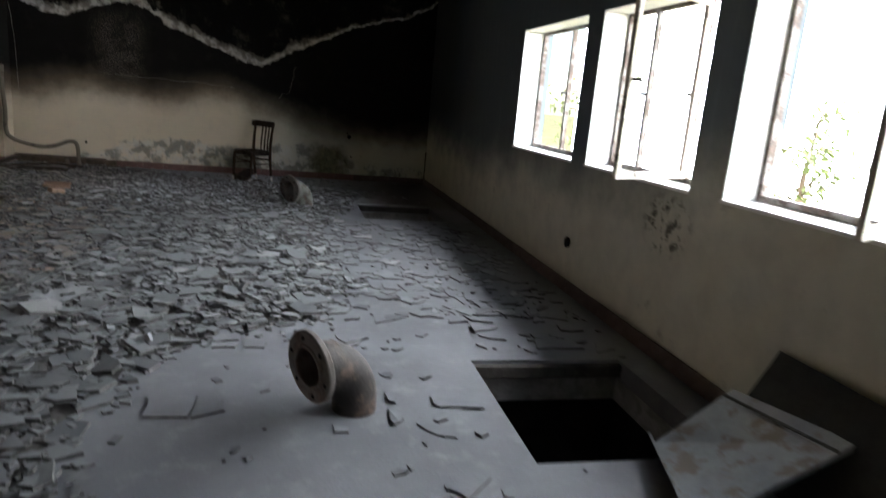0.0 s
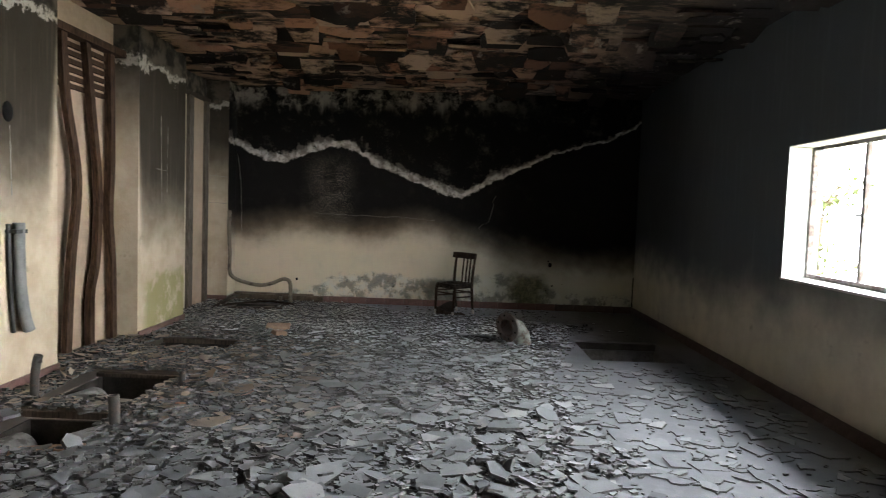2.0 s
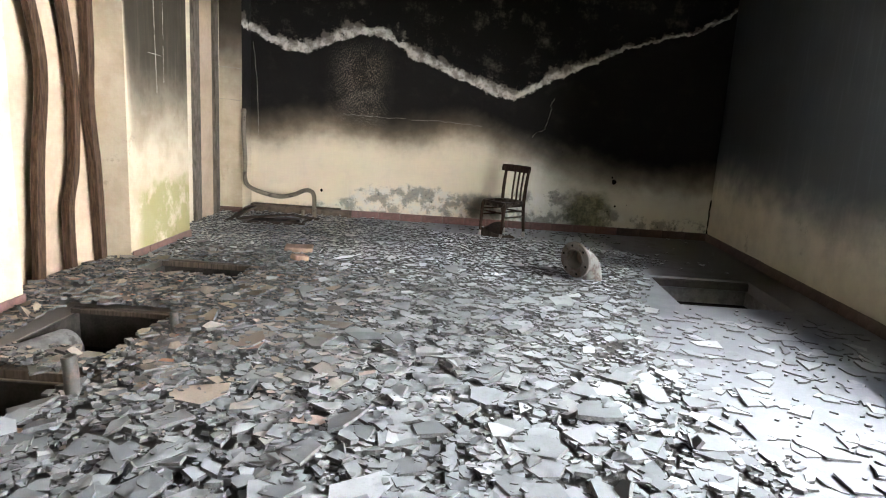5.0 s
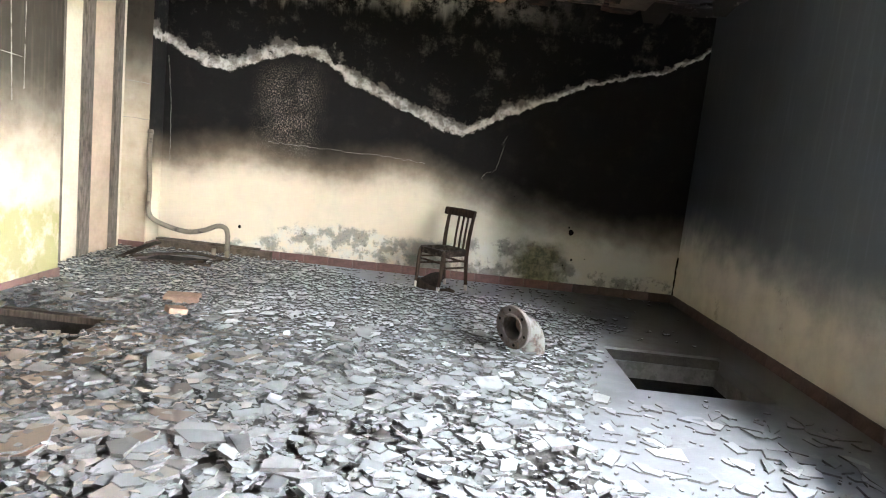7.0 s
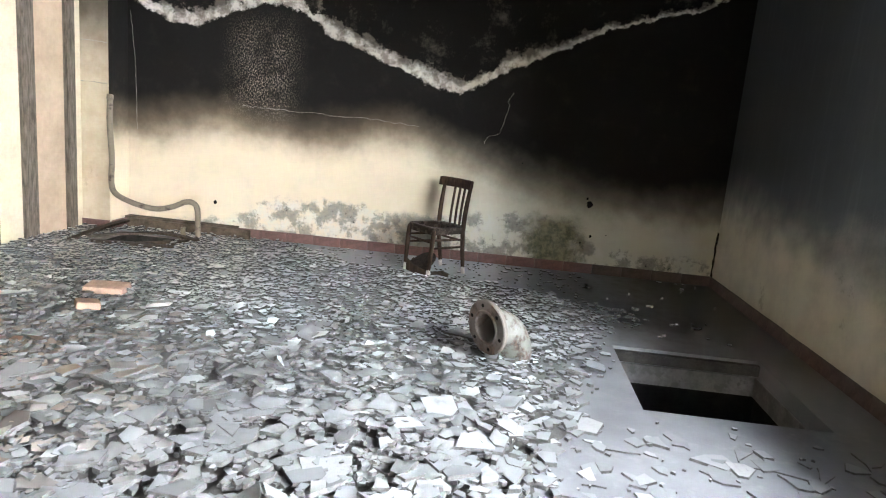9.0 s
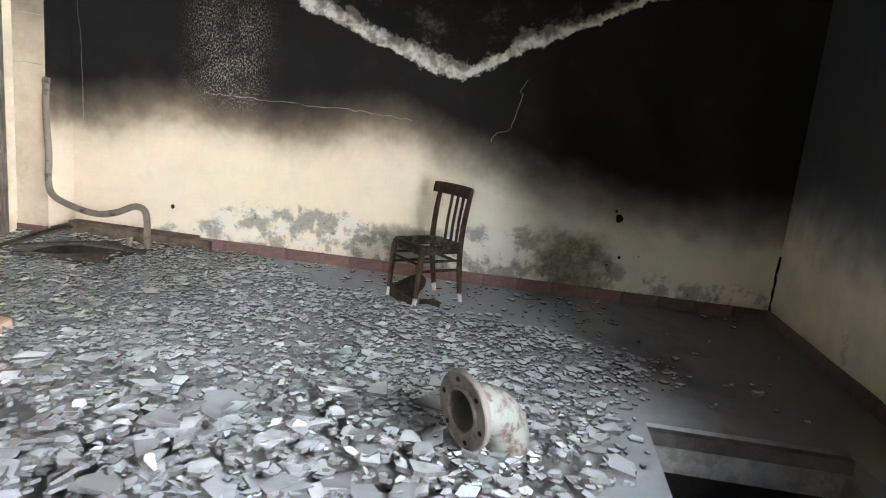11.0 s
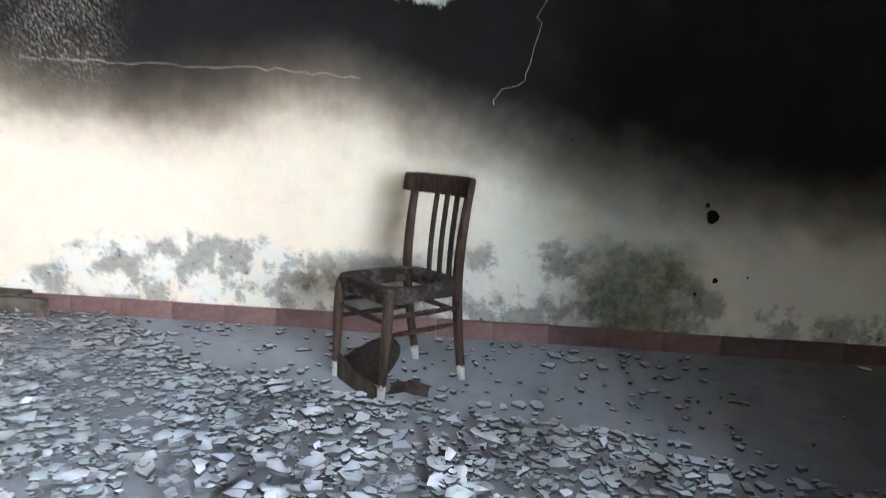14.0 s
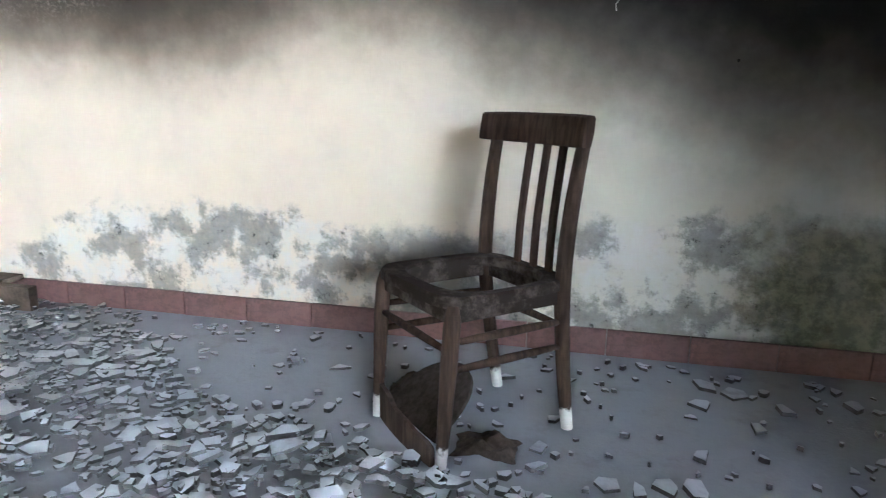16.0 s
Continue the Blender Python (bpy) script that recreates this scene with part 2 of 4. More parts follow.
def flake_material(name, per_object=False):
    g = Nodes(name, 0.95)
    r = g.rnd() if per_object else g.island()
    x, y, z = g.xyz()
    if per_object:
        n = g.t.nodes.new("ShaderNodeNewGeometry")
        x, y, z = g.xyz(n.outputs["Position"])
    brown = g.step(g.m("ADD", x, g.m("MULTIPLY", r, 1.6)), -2.9, -4.3)
    wn_ = g.t.nodes.new("ShaderNodeTexWhiteNoise")
    wn_.noise_dimensions = "1D"
    g.put(wn_.inputs["W"], g.m("MULTIPLY", r, 97.0))
    r2 = wn_.outputs["Value"]
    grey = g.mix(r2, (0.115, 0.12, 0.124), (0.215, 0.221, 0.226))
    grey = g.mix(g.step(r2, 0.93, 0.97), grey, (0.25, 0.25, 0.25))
    # plaster runs darker near, paler far, to even out the window light
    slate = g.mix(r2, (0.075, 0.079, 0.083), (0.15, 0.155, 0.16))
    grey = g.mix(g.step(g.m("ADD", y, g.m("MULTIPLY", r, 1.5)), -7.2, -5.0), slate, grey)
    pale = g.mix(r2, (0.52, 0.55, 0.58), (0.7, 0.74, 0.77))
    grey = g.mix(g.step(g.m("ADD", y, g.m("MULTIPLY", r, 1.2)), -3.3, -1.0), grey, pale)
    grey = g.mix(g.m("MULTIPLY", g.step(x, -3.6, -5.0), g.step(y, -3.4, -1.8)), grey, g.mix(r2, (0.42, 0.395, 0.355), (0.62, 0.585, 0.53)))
    earth = g.mix(r2, (0.075, 0.055, 0.04), (0.27, 0.215, 0.165))
    earth = g.mix(g.step(r2, 0.98, 0.99), earth, (0.26, 0.13, 0.08))
    col = g.mix(g.m("MULTIPLY", brown, g.m("MULTIPLY", g.step(g.m("ADD", y, r2), -1.7, -2.9), g.step(g.m("ADD", y, r2), -6.0, -4.6))), grey, earth)
    n1 = g.noise(14, 5, 0.65)
    col = g.mix(g.m("MULTIPLY", g.step(n1, 0.5, 0.75), 0.4), col, (0.09, 0.09, 0.088))
    return g.done(col, g.noise(60, 4), 0.35, 0.004)


def floor_material():
    g = Nodes("dusty_screed_painted_light", 0.78)
    x, y, z = g.xyz()
    n1, n2, n3 = g.noise(0.9, 6), g.noise(6, 7, 0.7), g.noise(70, 3)
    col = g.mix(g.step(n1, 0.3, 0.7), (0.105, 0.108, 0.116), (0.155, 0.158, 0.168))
    # far end lightened in the colour to make up for weak light there
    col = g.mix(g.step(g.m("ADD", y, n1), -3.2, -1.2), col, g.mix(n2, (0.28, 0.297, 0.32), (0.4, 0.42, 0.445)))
    col = g.mix(g.m("MULTIPLY", g.step(n2, 0.5, 0.72), 0.5), col, (0.2, 0.2, 0.2))
    # far right corner darkened: its shade is put into the colour
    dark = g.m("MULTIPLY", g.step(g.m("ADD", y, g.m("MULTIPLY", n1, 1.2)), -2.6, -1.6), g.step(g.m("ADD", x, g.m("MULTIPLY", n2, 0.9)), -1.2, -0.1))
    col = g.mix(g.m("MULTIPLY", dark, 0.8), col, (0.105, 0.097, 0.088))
    brown = g.step(g.m("ADD", x, g.m("MULTIPLY", n2, 1.2)), -3.6, -4.6)
    col = g.mix(g.m("MULTIPLY", brown, 0.85), col, (0.15, 0.12, 0.095))
    return g.done(col, g.m("ADD", n2, g.m("MULTIPLY", n3, 0.4)), 0.35, 0.01)


def ceiling_material():
    g = Nodes("burnt_ceiling", 0.9)
    x, y, z = g.xyz()
    n = g.noise(2.2, 8, 0.72, (0.6, 1.6, 1))
    r = g.island()
    left = g.step(g.m("ADD", x, g.m("MULTIPLY", n, 1.5)), 0.6, -2.4)
    brick = g.m("MULTIPLY", g.m("MULTIPLY", left, g.step(n, 0.43, 0.55)), g.step(r, 0.15, 0.5))
    col = g.mix(brick, (0.024, 0.02, 0.018), g.mix(r, (0.42, 0.15, 0.075), (0.46, 0.33, 0.25)))
    col = g.mix(g.m("MULTIPLY", g.step(g.noise(5, 7, 0.75), 0.58, 0.66), 0.55), col, (0.32, 0.27, 0.23))
    return g.done(col, g.noise(20, 5), 0.6, 0.02)


def wood_material(name, a, b, paint=None):
    g = Nodes(name, 0.78)
    n = g.noise(9, 6, 0.6, (6, 6, 0.7))
    n2 = g.noise(5, 6, 0.7)
    col = g.mix(g.step(n, 0.3, 0.7), a, b)
    col = g.mix(g.m("MULTIPLY", g.step(n2, 0.5, 0.75), 0.55), col, tuple(c * 0.35 for c in a))
    if paint:
        z = g.xyz()[2]
        f = g.step(g.m("ADD", z, g.m("MULTIPLY", g.noise(30, 4), 0.09)), 0.12, 0.1)
        col = g.mix(f, col, paint)
    return g.done(col, n, 0.35, 0.003)


def rust_material(name, base, scale=7, per=0.5, rough=0.7):
    g = Nodes(name, rough, 0.15)
    n, n2 = g.noise(scale, 8, 0.7), g.noise(scale * 5, 4)
    col = g.mix(g.step(n, per - 0.07, per + 0.07), base, g.mix(g.step(n2, 0.3, 0.7), (0.045, 0.034, 0.028), (0.115, 0.078, 0.06)))
    return g.done(col, g.m("ADD", n, n2), 0.5, 0.006)


M_BACK, M_WEST, M_EAST = back_wall_material(), west_material(), east_material()
M_FLOOR, M_CEIL = floor_material(), ceiling_material()
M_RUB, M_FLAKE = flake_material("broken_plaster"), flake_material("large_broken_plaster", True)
# shade between the flakes is put into the near dust; far dust is paler
g_ = Nodes("gap_shaded_dust", 0.95)
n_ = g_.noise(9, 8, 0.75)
# dark sides: the shade in the gaps is put into the flakes' colour
M_EDGE_SHADE = plain("shaded_broken_edge", (0.088, 0.086, 0.084), 0.5, 25, 0.95)
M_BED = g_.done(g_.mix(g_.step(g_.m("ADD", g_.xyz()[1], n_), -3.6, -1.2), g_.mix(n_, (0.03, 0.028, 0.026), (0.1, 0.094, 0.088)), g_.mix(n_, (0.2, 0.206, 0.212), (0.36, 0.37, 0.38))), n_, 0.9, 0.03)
M_TILE = plain("red_skirting_tile", (0.15, 0.082, 0.068), 0.3, 12, 0.55, bump=0.15, spots=(0.17, 0.09, 0.075))
# darker version of the skirting tile
M_TILE_DARK = plain("dark_skirting_tile", (0.085, 0.058, 0.05), 0.35, 12, 0.6, bump=0.15)
M_CONC = plain("pit_concrete", (0.2, 0.195, 0.188), 0.3, 5, 0.9, spots=(0.16, 0.155, 0.148))
M_DUCT = plain("dusty_duct_concrete", (0.13, 0.125, 0.117), 0.4, 5, 0.9, spots=(0.07, 0.064, 0.057))
M_LIP = plain("dirty_pit_edge", (0.06, 0.055, 0.05), 0.4, 7, 0.9)
M_PLANK = plain("weathered_dark_plank", (0.1, 0.076, 0.055), 0.5, 8, 0.85, bump=0.4)
# dark lining added so the left pits' walls read unlit
M_PITLINE = plain("dark_pit_lining", (0.03, 0.026, 0.022), 0.5, 7, 0.95)
# near-black colour stands in for the missing light deep in the pits
M_PITDARK = plain("unlit_pit_black", (0.012, 0.011, 0.01), 0.4, 6, 0.95)
M_JOINT = plain("mortar", (0.2, 0.18, 0.16), 0.3, 20)
M_INFILL = plain("tan_recess_paint", (0.43, 0.325, 0.235), 0.16, 2.2, 0.85, bump=0.12)
M_WOOD = wood_material("warped_brown_timber", (0.028, 0.016, 0.01), (0.08, 0.047, 0.029))
M_JAMB = wood_material("grey_brown_jamb", (0.2, 0.15, 0.105), (0.36, 0.29, 0.22))
M_PANEL = plain("cream_door_panel", (0.58, 0.5, 0.37), 0.12, 3, 0.8, bump=0.1)
M_JAMBDARK = wood_material("dark_grey_jamb", (0.07, 0.058, 0.045), (0.17, 0.14, 0.11))
M_DARKWOOD = wood_material("charred_timber", (0.035, 0.026, 0.02), (0.08, 0.06, 0.045))
M_CHAIR = wood_material("dark_stained_chair_wood", (0.022, 0.0135, 0.009), (0.058, 0.036, 0.024), (0.6, 0.58, 0.54))
g_ = Nodes("worn_seat_timber", 0.78)
M_SEAT = g_.done(g_.mix(g_.step(g_.noise(11, 7, 0.7), 0.45, 0.66), (0.02, 0.014, 0.01), (0.085, 0.068, 0.054)), g_.noise(30, 5), 0.3, 0.003)
M_SEATBOARD = wood_material("fallen_seat_panel", (0.022, 0.017, 0.014), (0.05, 0.039, 0.032))
M_FLANGE = rust_material("rusty_iron", (0.12, 0.106, 0.094), 8, 0.56)
M_ELBOW = rust_material("flaking_pale_green_paint", (0.165, 0.17, 0.152), 11, 0.52)
M_DARKRUST = rust_material("blackened_iron", (0.03, 0.026, 0.022), 8, 0.55)
M_STUB = rust_material("dirty_pipe", (0.055, 0.05, 0.045), 10, 0.55)
M_BORE = rust_material("rusty_bore", (0.07, 0.036, 0.024), 9, 0.5)
M_PIPE = rust_material("old_painted_pipe", (0.2, 0.165, 0.125), 12, 0.6)
M_CONDUIT = plain("grey_plastic_conduit", (0.17, 0.17, 0.166), 0.25, 9, 0.55, bump=0.1)
M_STEEL = plain("dented_grey_steel", (0.26, 0.28, 0.3), 0.2, 4, 0.45, 0.35, 0.15, spots=(0.2, 0.17, 0.15))
M_DARKSTEEL = plain("sooty_steel", (0.03, 0.03, 0.028), 0.4, 5, 0.6, 0.2)
M_FRAME = rust_material("weathered_window_steel", (0.22, 0.2, 0.18), 10, 0.5)
M_SASH = rust_material("chipped_cream_sash_paint", (0.5, 0.44, 0.36), 9, 0.6)
M_SILL = plain("white_window_sill", (0.72, 0.7, 0.66), 0.12, 6, 0.7, bump=0.15)
M_BRICK = plain("orange_brick", (0.3, 0.2, 0.145), 0.25, 14, 0.85, bump=0.5)
M_BARK = plain("bark", (0.12, 0.09, 0.065), 0.3, 20)
M_LEAF = plain("leaves", (0.12, 0.15, 0.05), 0.4, 3, 0.6)
M_GRASS = plain("dry_grass", (0.2, 0.19, 0.1), 0.3, 0.6, 0.95)
M_ROOF = plain("unseen_roof_slab", (0.3, 0.29, 0.27), 0.2, 1.0)
M_CLAY = plain("dirty_clay", (0.075, 0.055, 0.04), 0.45, 9, 0.9, bump=0.4)
# near-black colour stands in for the dark inside holes and chips
M_HOLE = plain("painted_hole_depth", (0.007, 0.0063, 0.0056), 0.3, 20)
M_CHALK = plain("bare_plaster_edge", (0.3, 0.28, 0.24), 0.2, 30)

# ---- mesh helpers ----


def mesh_of(name, bm, material, smooth=False):
    me = bpy.data.meshes.new(name)
    bmesh.ops.recalc_face_normals(bm, faces=bm.faces)
    bm.to_mesh(me)
    bm.free()
    me.materials.append(material)
    if smooth:
        for p in me.polygons:
            p.use_smooth = True
    return me


def part(name, bm, material, parent, label="", smooth=False):
    ob = new(name, mesh_of(name, bm, material, smooth))
    ob.parent = parent
    return tagged(ob, label)


def thing(name, bm, material, label, category, group="", kind="", smooth=False):
    return tagged(new(name, mesh_of(name, bm, material, smooth)), label, category, group, kind)


def empty(name, label, category, m=None, group="", kind=""):
    ob = new(name)
    ob.empty_display_size = 0.1
    if m is not None:
        ob.matrix_world = m
    return tagged(ob, label, category, group, kind)


def box(bm, lo, hi, bevel=0.0):
    c = [(a + b) / 2 for a, b in zip(lo, hi)]
    s = [abs(b - a) for a, b in zip(lo, hi)]
    r = bmesh.ops.create_cube(bm, size=1, matrix=Matrix.Translation(c) @ Matrix.Diagonal((*s, 1)))
    if bevel:
        es = list({e for v in r["verts"] for e in v.link_edges})
        bmesh.ops.bevel(bm, geom=es, offset=bevel, segments=2, affect="EDGES", profile=0.6)
    return bm


def boxed(lo, hi, bevel=0.0):
    return box(bmesh.new(), lo, hi, bevel)


def tube(bm, pts, radii, sides=12, caps=True, flat=1.0):
    """A round bar along points; flat squashes it along its second axis."""
    pts = [Vector(p) for p in pts]
    rings = []
    up = Vector((0, 0, 1))
    for k, p in enumerate(pts):
        d = (pts[min(k + 1, len(pts) - 1)] - pts[max(k - 1, 0)]).normalized()
        if abs(d.dot(up)) > 0.95:
            up = Vector((0, 1, 0)) if abs(d.y) < 0.9 else Vector((1, 0, 0))
        a = d.cross(up).normalized()
        b = a.cross(d)
        up = b
        r = radii[k] if isinstance(radii, (list, tuple)) else radii
        rings.append([bm.verts.new(p + a * (r * math.cos(2 * math.pi * j / sides)) + b * (r * flat * math.sin(2 * math.pi * j / sides))) for j in range(sides)])
    for r0, r1 in zip(rings, rings[1:]):
        for j in range(sides):
            bm.faces.new((r0[j], r0[(j + 1) % sides], r1[(j + 1) % sides], r1[j]))
    if caps:
        bm.faces.new(rings[0])
        bm.faces.new(rings[-1])
    return rings


def plank(bm, pts, width, depth, across, thin):
    """A board swept along points: width along the vector across, depth along thin."""
    a, b = Vector(across), Vector(thin)
    rings = []
    for k, p in enumerate(pts):
        w = width[k] if isinstance(width, (list, tuple)) else width
        p = Vector(p)
        rings.append([bm.verts.new(p + a * (s * w / 2) + b * (q * depth / 2)) for s, q in ((-1, -1), (1, -1), (1, 1), (-1, 1))])
    for r0, r1 in zip(rings, rings[1:]):
        for j in range(4):
            bm.faces.new((r0[j], r0[(j + 1) % 4], r1[(j + 1) % 4], r1[j]))
    bm.faces.new(rings[0])
    bm.faces.new(rings[-1])
    return bm


def smooth_path(pts, n=8):
    """A curve through points."""
    pts = [Vector(p) for p in pts]
    out = []
    for k in range(len(pts) - 1):
        p0, p1, p2, p3 = pts[max(k - 1, 0)], pts[k], pts[k + 1], pts[min(k + 2, len(pts) - 1)]
        for j in range(n):
            t = j / n
            out.append(0.5 * ((2 * p1) + (p2 - p0) * t + (2 * p0 - 5 * p1 + 4 * p2 - p3) * t * t + (3 * p1 - p0 - 3 * p2 + p3) * t ** 3))
    return out + [pts[-1]]


# ---- the shell of the room ----
W, L, HT = 6.15, 13.6, 3.28
R1, R2 = -6.42, -6.55
TH = 0.3

HOLES = [(-1.34, -0.37, -3.38, -2.33), (-1.16, -0.25, -8.65, -7.58), (-5.78, -5.12, -5.45, -4.66), (-5.66, -5.12, -6.42, -5.8), (-5.86, -5.08, -3.68, -3.26), (-5.98, -5.34, -1.0, -0.42)]


def floor_mesh():
    bm = bmesh.new()
    xs = sorted({R2 - 0.02, 0.0, *[h[k] for h in HOLES for k in (0, 1)]})
    ys = sorted({-L, 0.0, *[h[k] for h in HOLES for k in (2, 3)]})
    vs = {}

    def v(x, y):
        if (x, y) not in vs:
            vs[(x, y)] = bm.verts.new((x, y, 0))
        return vs[(x, y)]
    for x0, x1 in zip(xs, xs[1:]):
        for y0, y1 in zip(ys, ys[1:]):
            cx, cy = (x0 + x1) / 2, (y0 + y1) / 2
            if any(h[0] < cx < h[1] and h[2] < cy < h[3] for h in HOLES):
                continue
            bm.faces.new((v(x0, y0), v(x1, y0), v(x1, y1), v(x0, y1)))
    r = bmesh.ops.extrude_face_region(bm, geom=bm.faces[:])
    for e in r["geom"]:
        if isinstance(e, bmesh.types.BMVert):
            e.co.z -= 0.11
    return bm


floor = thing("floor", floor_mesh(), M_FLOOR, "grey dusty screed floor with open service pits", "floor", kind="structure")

for k, (x0, x1, y0, y1) in enumerate(HOLES):
    d, t = 1.7, 0.06
    top, inset = (-0.115, 0.0) if k < 2 else (-0.004, -0.012)
    # lower walls are painted dark, as if no daylight reached them
    for nm, z0, z1, o, mt in (("pit_rim", -0.25, top, inset, M_CONC if k < 2 else M_PITLINE), ("pit_shaft", -d, -0.252, 0.03, M_PITDARK)):
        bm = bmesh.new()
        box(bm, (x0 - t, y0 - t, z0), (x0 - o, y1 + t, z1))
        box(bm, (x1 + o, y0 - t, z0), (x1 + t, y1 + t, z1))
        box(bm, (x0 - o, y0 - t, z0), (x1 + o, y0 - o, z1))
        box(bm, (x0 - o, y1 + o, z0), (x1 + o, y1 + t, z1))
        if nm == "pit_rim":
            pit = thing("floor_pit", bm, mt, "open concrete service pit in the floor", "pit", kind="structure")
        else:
            part(nm, bm, mt, pit, "shaft painted near-black for its unlit depth")
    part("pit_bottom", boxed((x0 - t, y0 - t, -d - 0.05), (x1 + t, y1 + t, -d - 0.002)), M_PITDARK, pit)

bm = boxed((R2 - TH, 0.0, -0.4), (TH, TH, HT + 0.02))
wall_north = thing("wall_north", bm, M_BACK, "cream plaster wall blackened by fire with a torn pale edge", "wall", kind="structure")

WINDOWS = [(-5.96, -4.48), (-7.62, -6.22), (-9.4, -7.92)]
SILL, HEAD = 1.01, 2.15
bm = bmesh.new()
box(bm, (0, -L, -0.4), (TH, 0, SILL))
box(bm, (0, -L, HEAD), (TH, 0, HT + 0.02))
edges = [-L] + [e for w in sorted(WINDOWS) for e in w] + [0.0]
for a, b in zip(edges[::2], edges[1::2]):
    box(bm, (0, a, SILL), (TH, b, HEAD))
wall_east = thing("wall_east", bm, M_EAST, "grey plaster window wall with black soot above", "wall", kind="structure")

bm = bmesh.new()
box(bm, (-W - 0.5, -L, -0.4), (-W, -4.68, HT + 0.02))
box(bm, (-W - 0.5, -3.27, -0.4), (-W, -2.07, HT + 0.02))
box(bm, (R2 - 0.15, -2.07, -0.4), (R2, 0, HT + 0.02))
box(bm, (R2, -0.33, -0.4), (-6.21, 0, HT + 0.02))
wall_west = thing("wall_west", bm, M_WEST, "cream plaster wall with pillar, recesses and smoke stains", "wall", kind="structure")
part("plaster_coat", boxed((-6.21, -0.327, -0.4), (-6.2, 0, HT + 0.02)), M_BACK, wall_west, "soot-blackened plaster")
recess_wall = thing("wall_recess", boxed((R1 - 0.2, -4.68, -0.4), (R1, -3.27, HT + 0.02)), M_INFILL, "tan painted back of a tall recess", "wall", kind="structure")
thing("wall_south", boxed((-W - 0.5, -L - TH, -0.4), (TH, -L, HT + 0.02)), M_WEST, "plain plaster wall closing the room", "wall", kind="structure")


def ceiling_mesh():
    bm = boxed((R2 - 0.3, -L - TH, HT + 0.03), (TH, TH, HT + 0.3))
    rng = random.Random(5)
    y = -0.3
    while y > -9.0:
        x = -6.1
        while x < -0.2:
            w = rng.uniform(0.2, 0.55)
            if rng.random() < 0.8:
                z = HT + rng.uniform(-0.05, 0.03)
                tilt = rng.uniform(-0.05, 0.04) if rng.random() < 0.7 else rng.uniform(-0.14, 0.0)
                d = rng.uniform(0.13, 0.3)
                n = rng.randint(5, 8)
                ring = []
                for j in range(n):
                    a = 2 * math.pi * (j + rng.uniform(-0.25, 0.25)) / n
                    px = max(-1, min(1, 1.35 * math.cos(a))) * w * 0.52
                    py = max(-1, min(1, 1.35 * math.sin(a))) * d * 0.55
                    ring.append((x + w / 2 + px, y + py, z + tilt * (py / d) * 2))
                lo = [bm.verts.new(p) for p in ring]
                hi = [bm.verts.new((p[0], p[1], p[2] + 0.025)) for p in ring]
                bm.faces.new(lo)
                bm.faces.new(hi)
                for j in range(n):
                    bm.faces.new((lo[j], lo[(j + 1) % n], hi[(j + 1) % n], hi[j]))
            x += w
        y -= 0.25
    return bm


thing("ceiling", ceiling_mesh(), M_CEIL, "burnt ceiling with peeling plaster and exposed clay blocks", "ceiling", kind="structure")
# roof slab is out of view, added to keep light from above out
thing("roof", boxed((R2 - 0.6, -L - 0.6, HT + 0.31), (0.6, 0.6, HT + 0.45)), M_ROOF, "unseen flat roof slab added to block sky light", "roof", kind="structure")
ground_bm = bmesh.new()
bmesh.ops.create_grid(ground_bm, x_segments=2, y_segments=2, size=400, matrix=Matrix.Translation((0, 0, -1.0)))
thing("ground", ground_bm, M_GRASS, "dry grass ground outside the building", "ground", kind="structure")

# skirting of single tiles
TILE = {}


def skirt(name, start, end, out, material, label, h=0.1, w=0.3):
    """Tiles along a straight line on the floor; out points into the room."""
    a, b, o = Vector(start), Vector(end), Vector(out)
    length = (b - a).length
    d = (b - a).normalized()
    backing = bmesh.new()
    plank(backing, [a + o * 0.004 + Vector((0, 0, h / 2 - 0.004)), b + o * 0.004 + Vector((0, 0, h / 2 - 0.004))], 0.006, h - 0.012, o, (0, 0, 1))
    base = thing(name, backing, M_JOINT, label, "skirting", kind="structure")
    n = max(1, round(length / w))
    step = length / n
    key = (material.name, round(step, 3), tuple(round(c, 2) for c in d))
    if key not in TILE:
        bm = bmesh.new()
        plank(bm, [d * (-step / 2 + 0.002), d * (step / 2 - 0.002)], 0.012, h, o, (0, 0, 1))
        TILE[key] = mesh_of("skirting_tile", bm, material)
    rng = random.Random(len(TILE) + 7)
    for k in range(n):
        ob = new("skirting_tile", TILE[key])
        ob.parent = base
        ob.location = a + d * (step * (k + 0.5)) + o * (0.014 + rng.uniform(0, 0.003)) + Vector((0, 0, h / 2 + rng.uniform(0, 0.003)))
    return base


skirt("baseboard_north", (-6.19, 0, 0), (-1.2, 0, 0), (0, -1, 0), M_TILE, "dusty red tile skirting")
skirt("baseboard_north_corner", (-1.2, 0, 0), (0, 0, 0), (0, -1, 0), M_TILE_DARK, "dark tile skirting")
skirt("baseboard_east", (0, -0.02, 0), (0, -L, 0), (-1, 0, 0), M_TILE_DARK, "dark tile skirting")
skirt("baseboard_west", (-W, -L, 0), (-W, -4.68, 0), (1, 0, 0), M_TILE, "dusty red tile skirting")
skirt("baseboard_pillar", (-W, -3.27, 0), (-W, -2.07, 0), (1, 0, 0), M_TILE, "dusty red tile skirting")
skirt("baseboard_pier", (-6.55, -0.33, 0), (-6.2, -0.33, 0), (0, -1, 0), M_TILE, "dusty red tile skirting")
skirt("baseboard_pier_side", (-6.2, -0.33, 0), (-6.2, -0.02, 0), (1, 0, 0), M_TILE, "dusty red tile skirting")

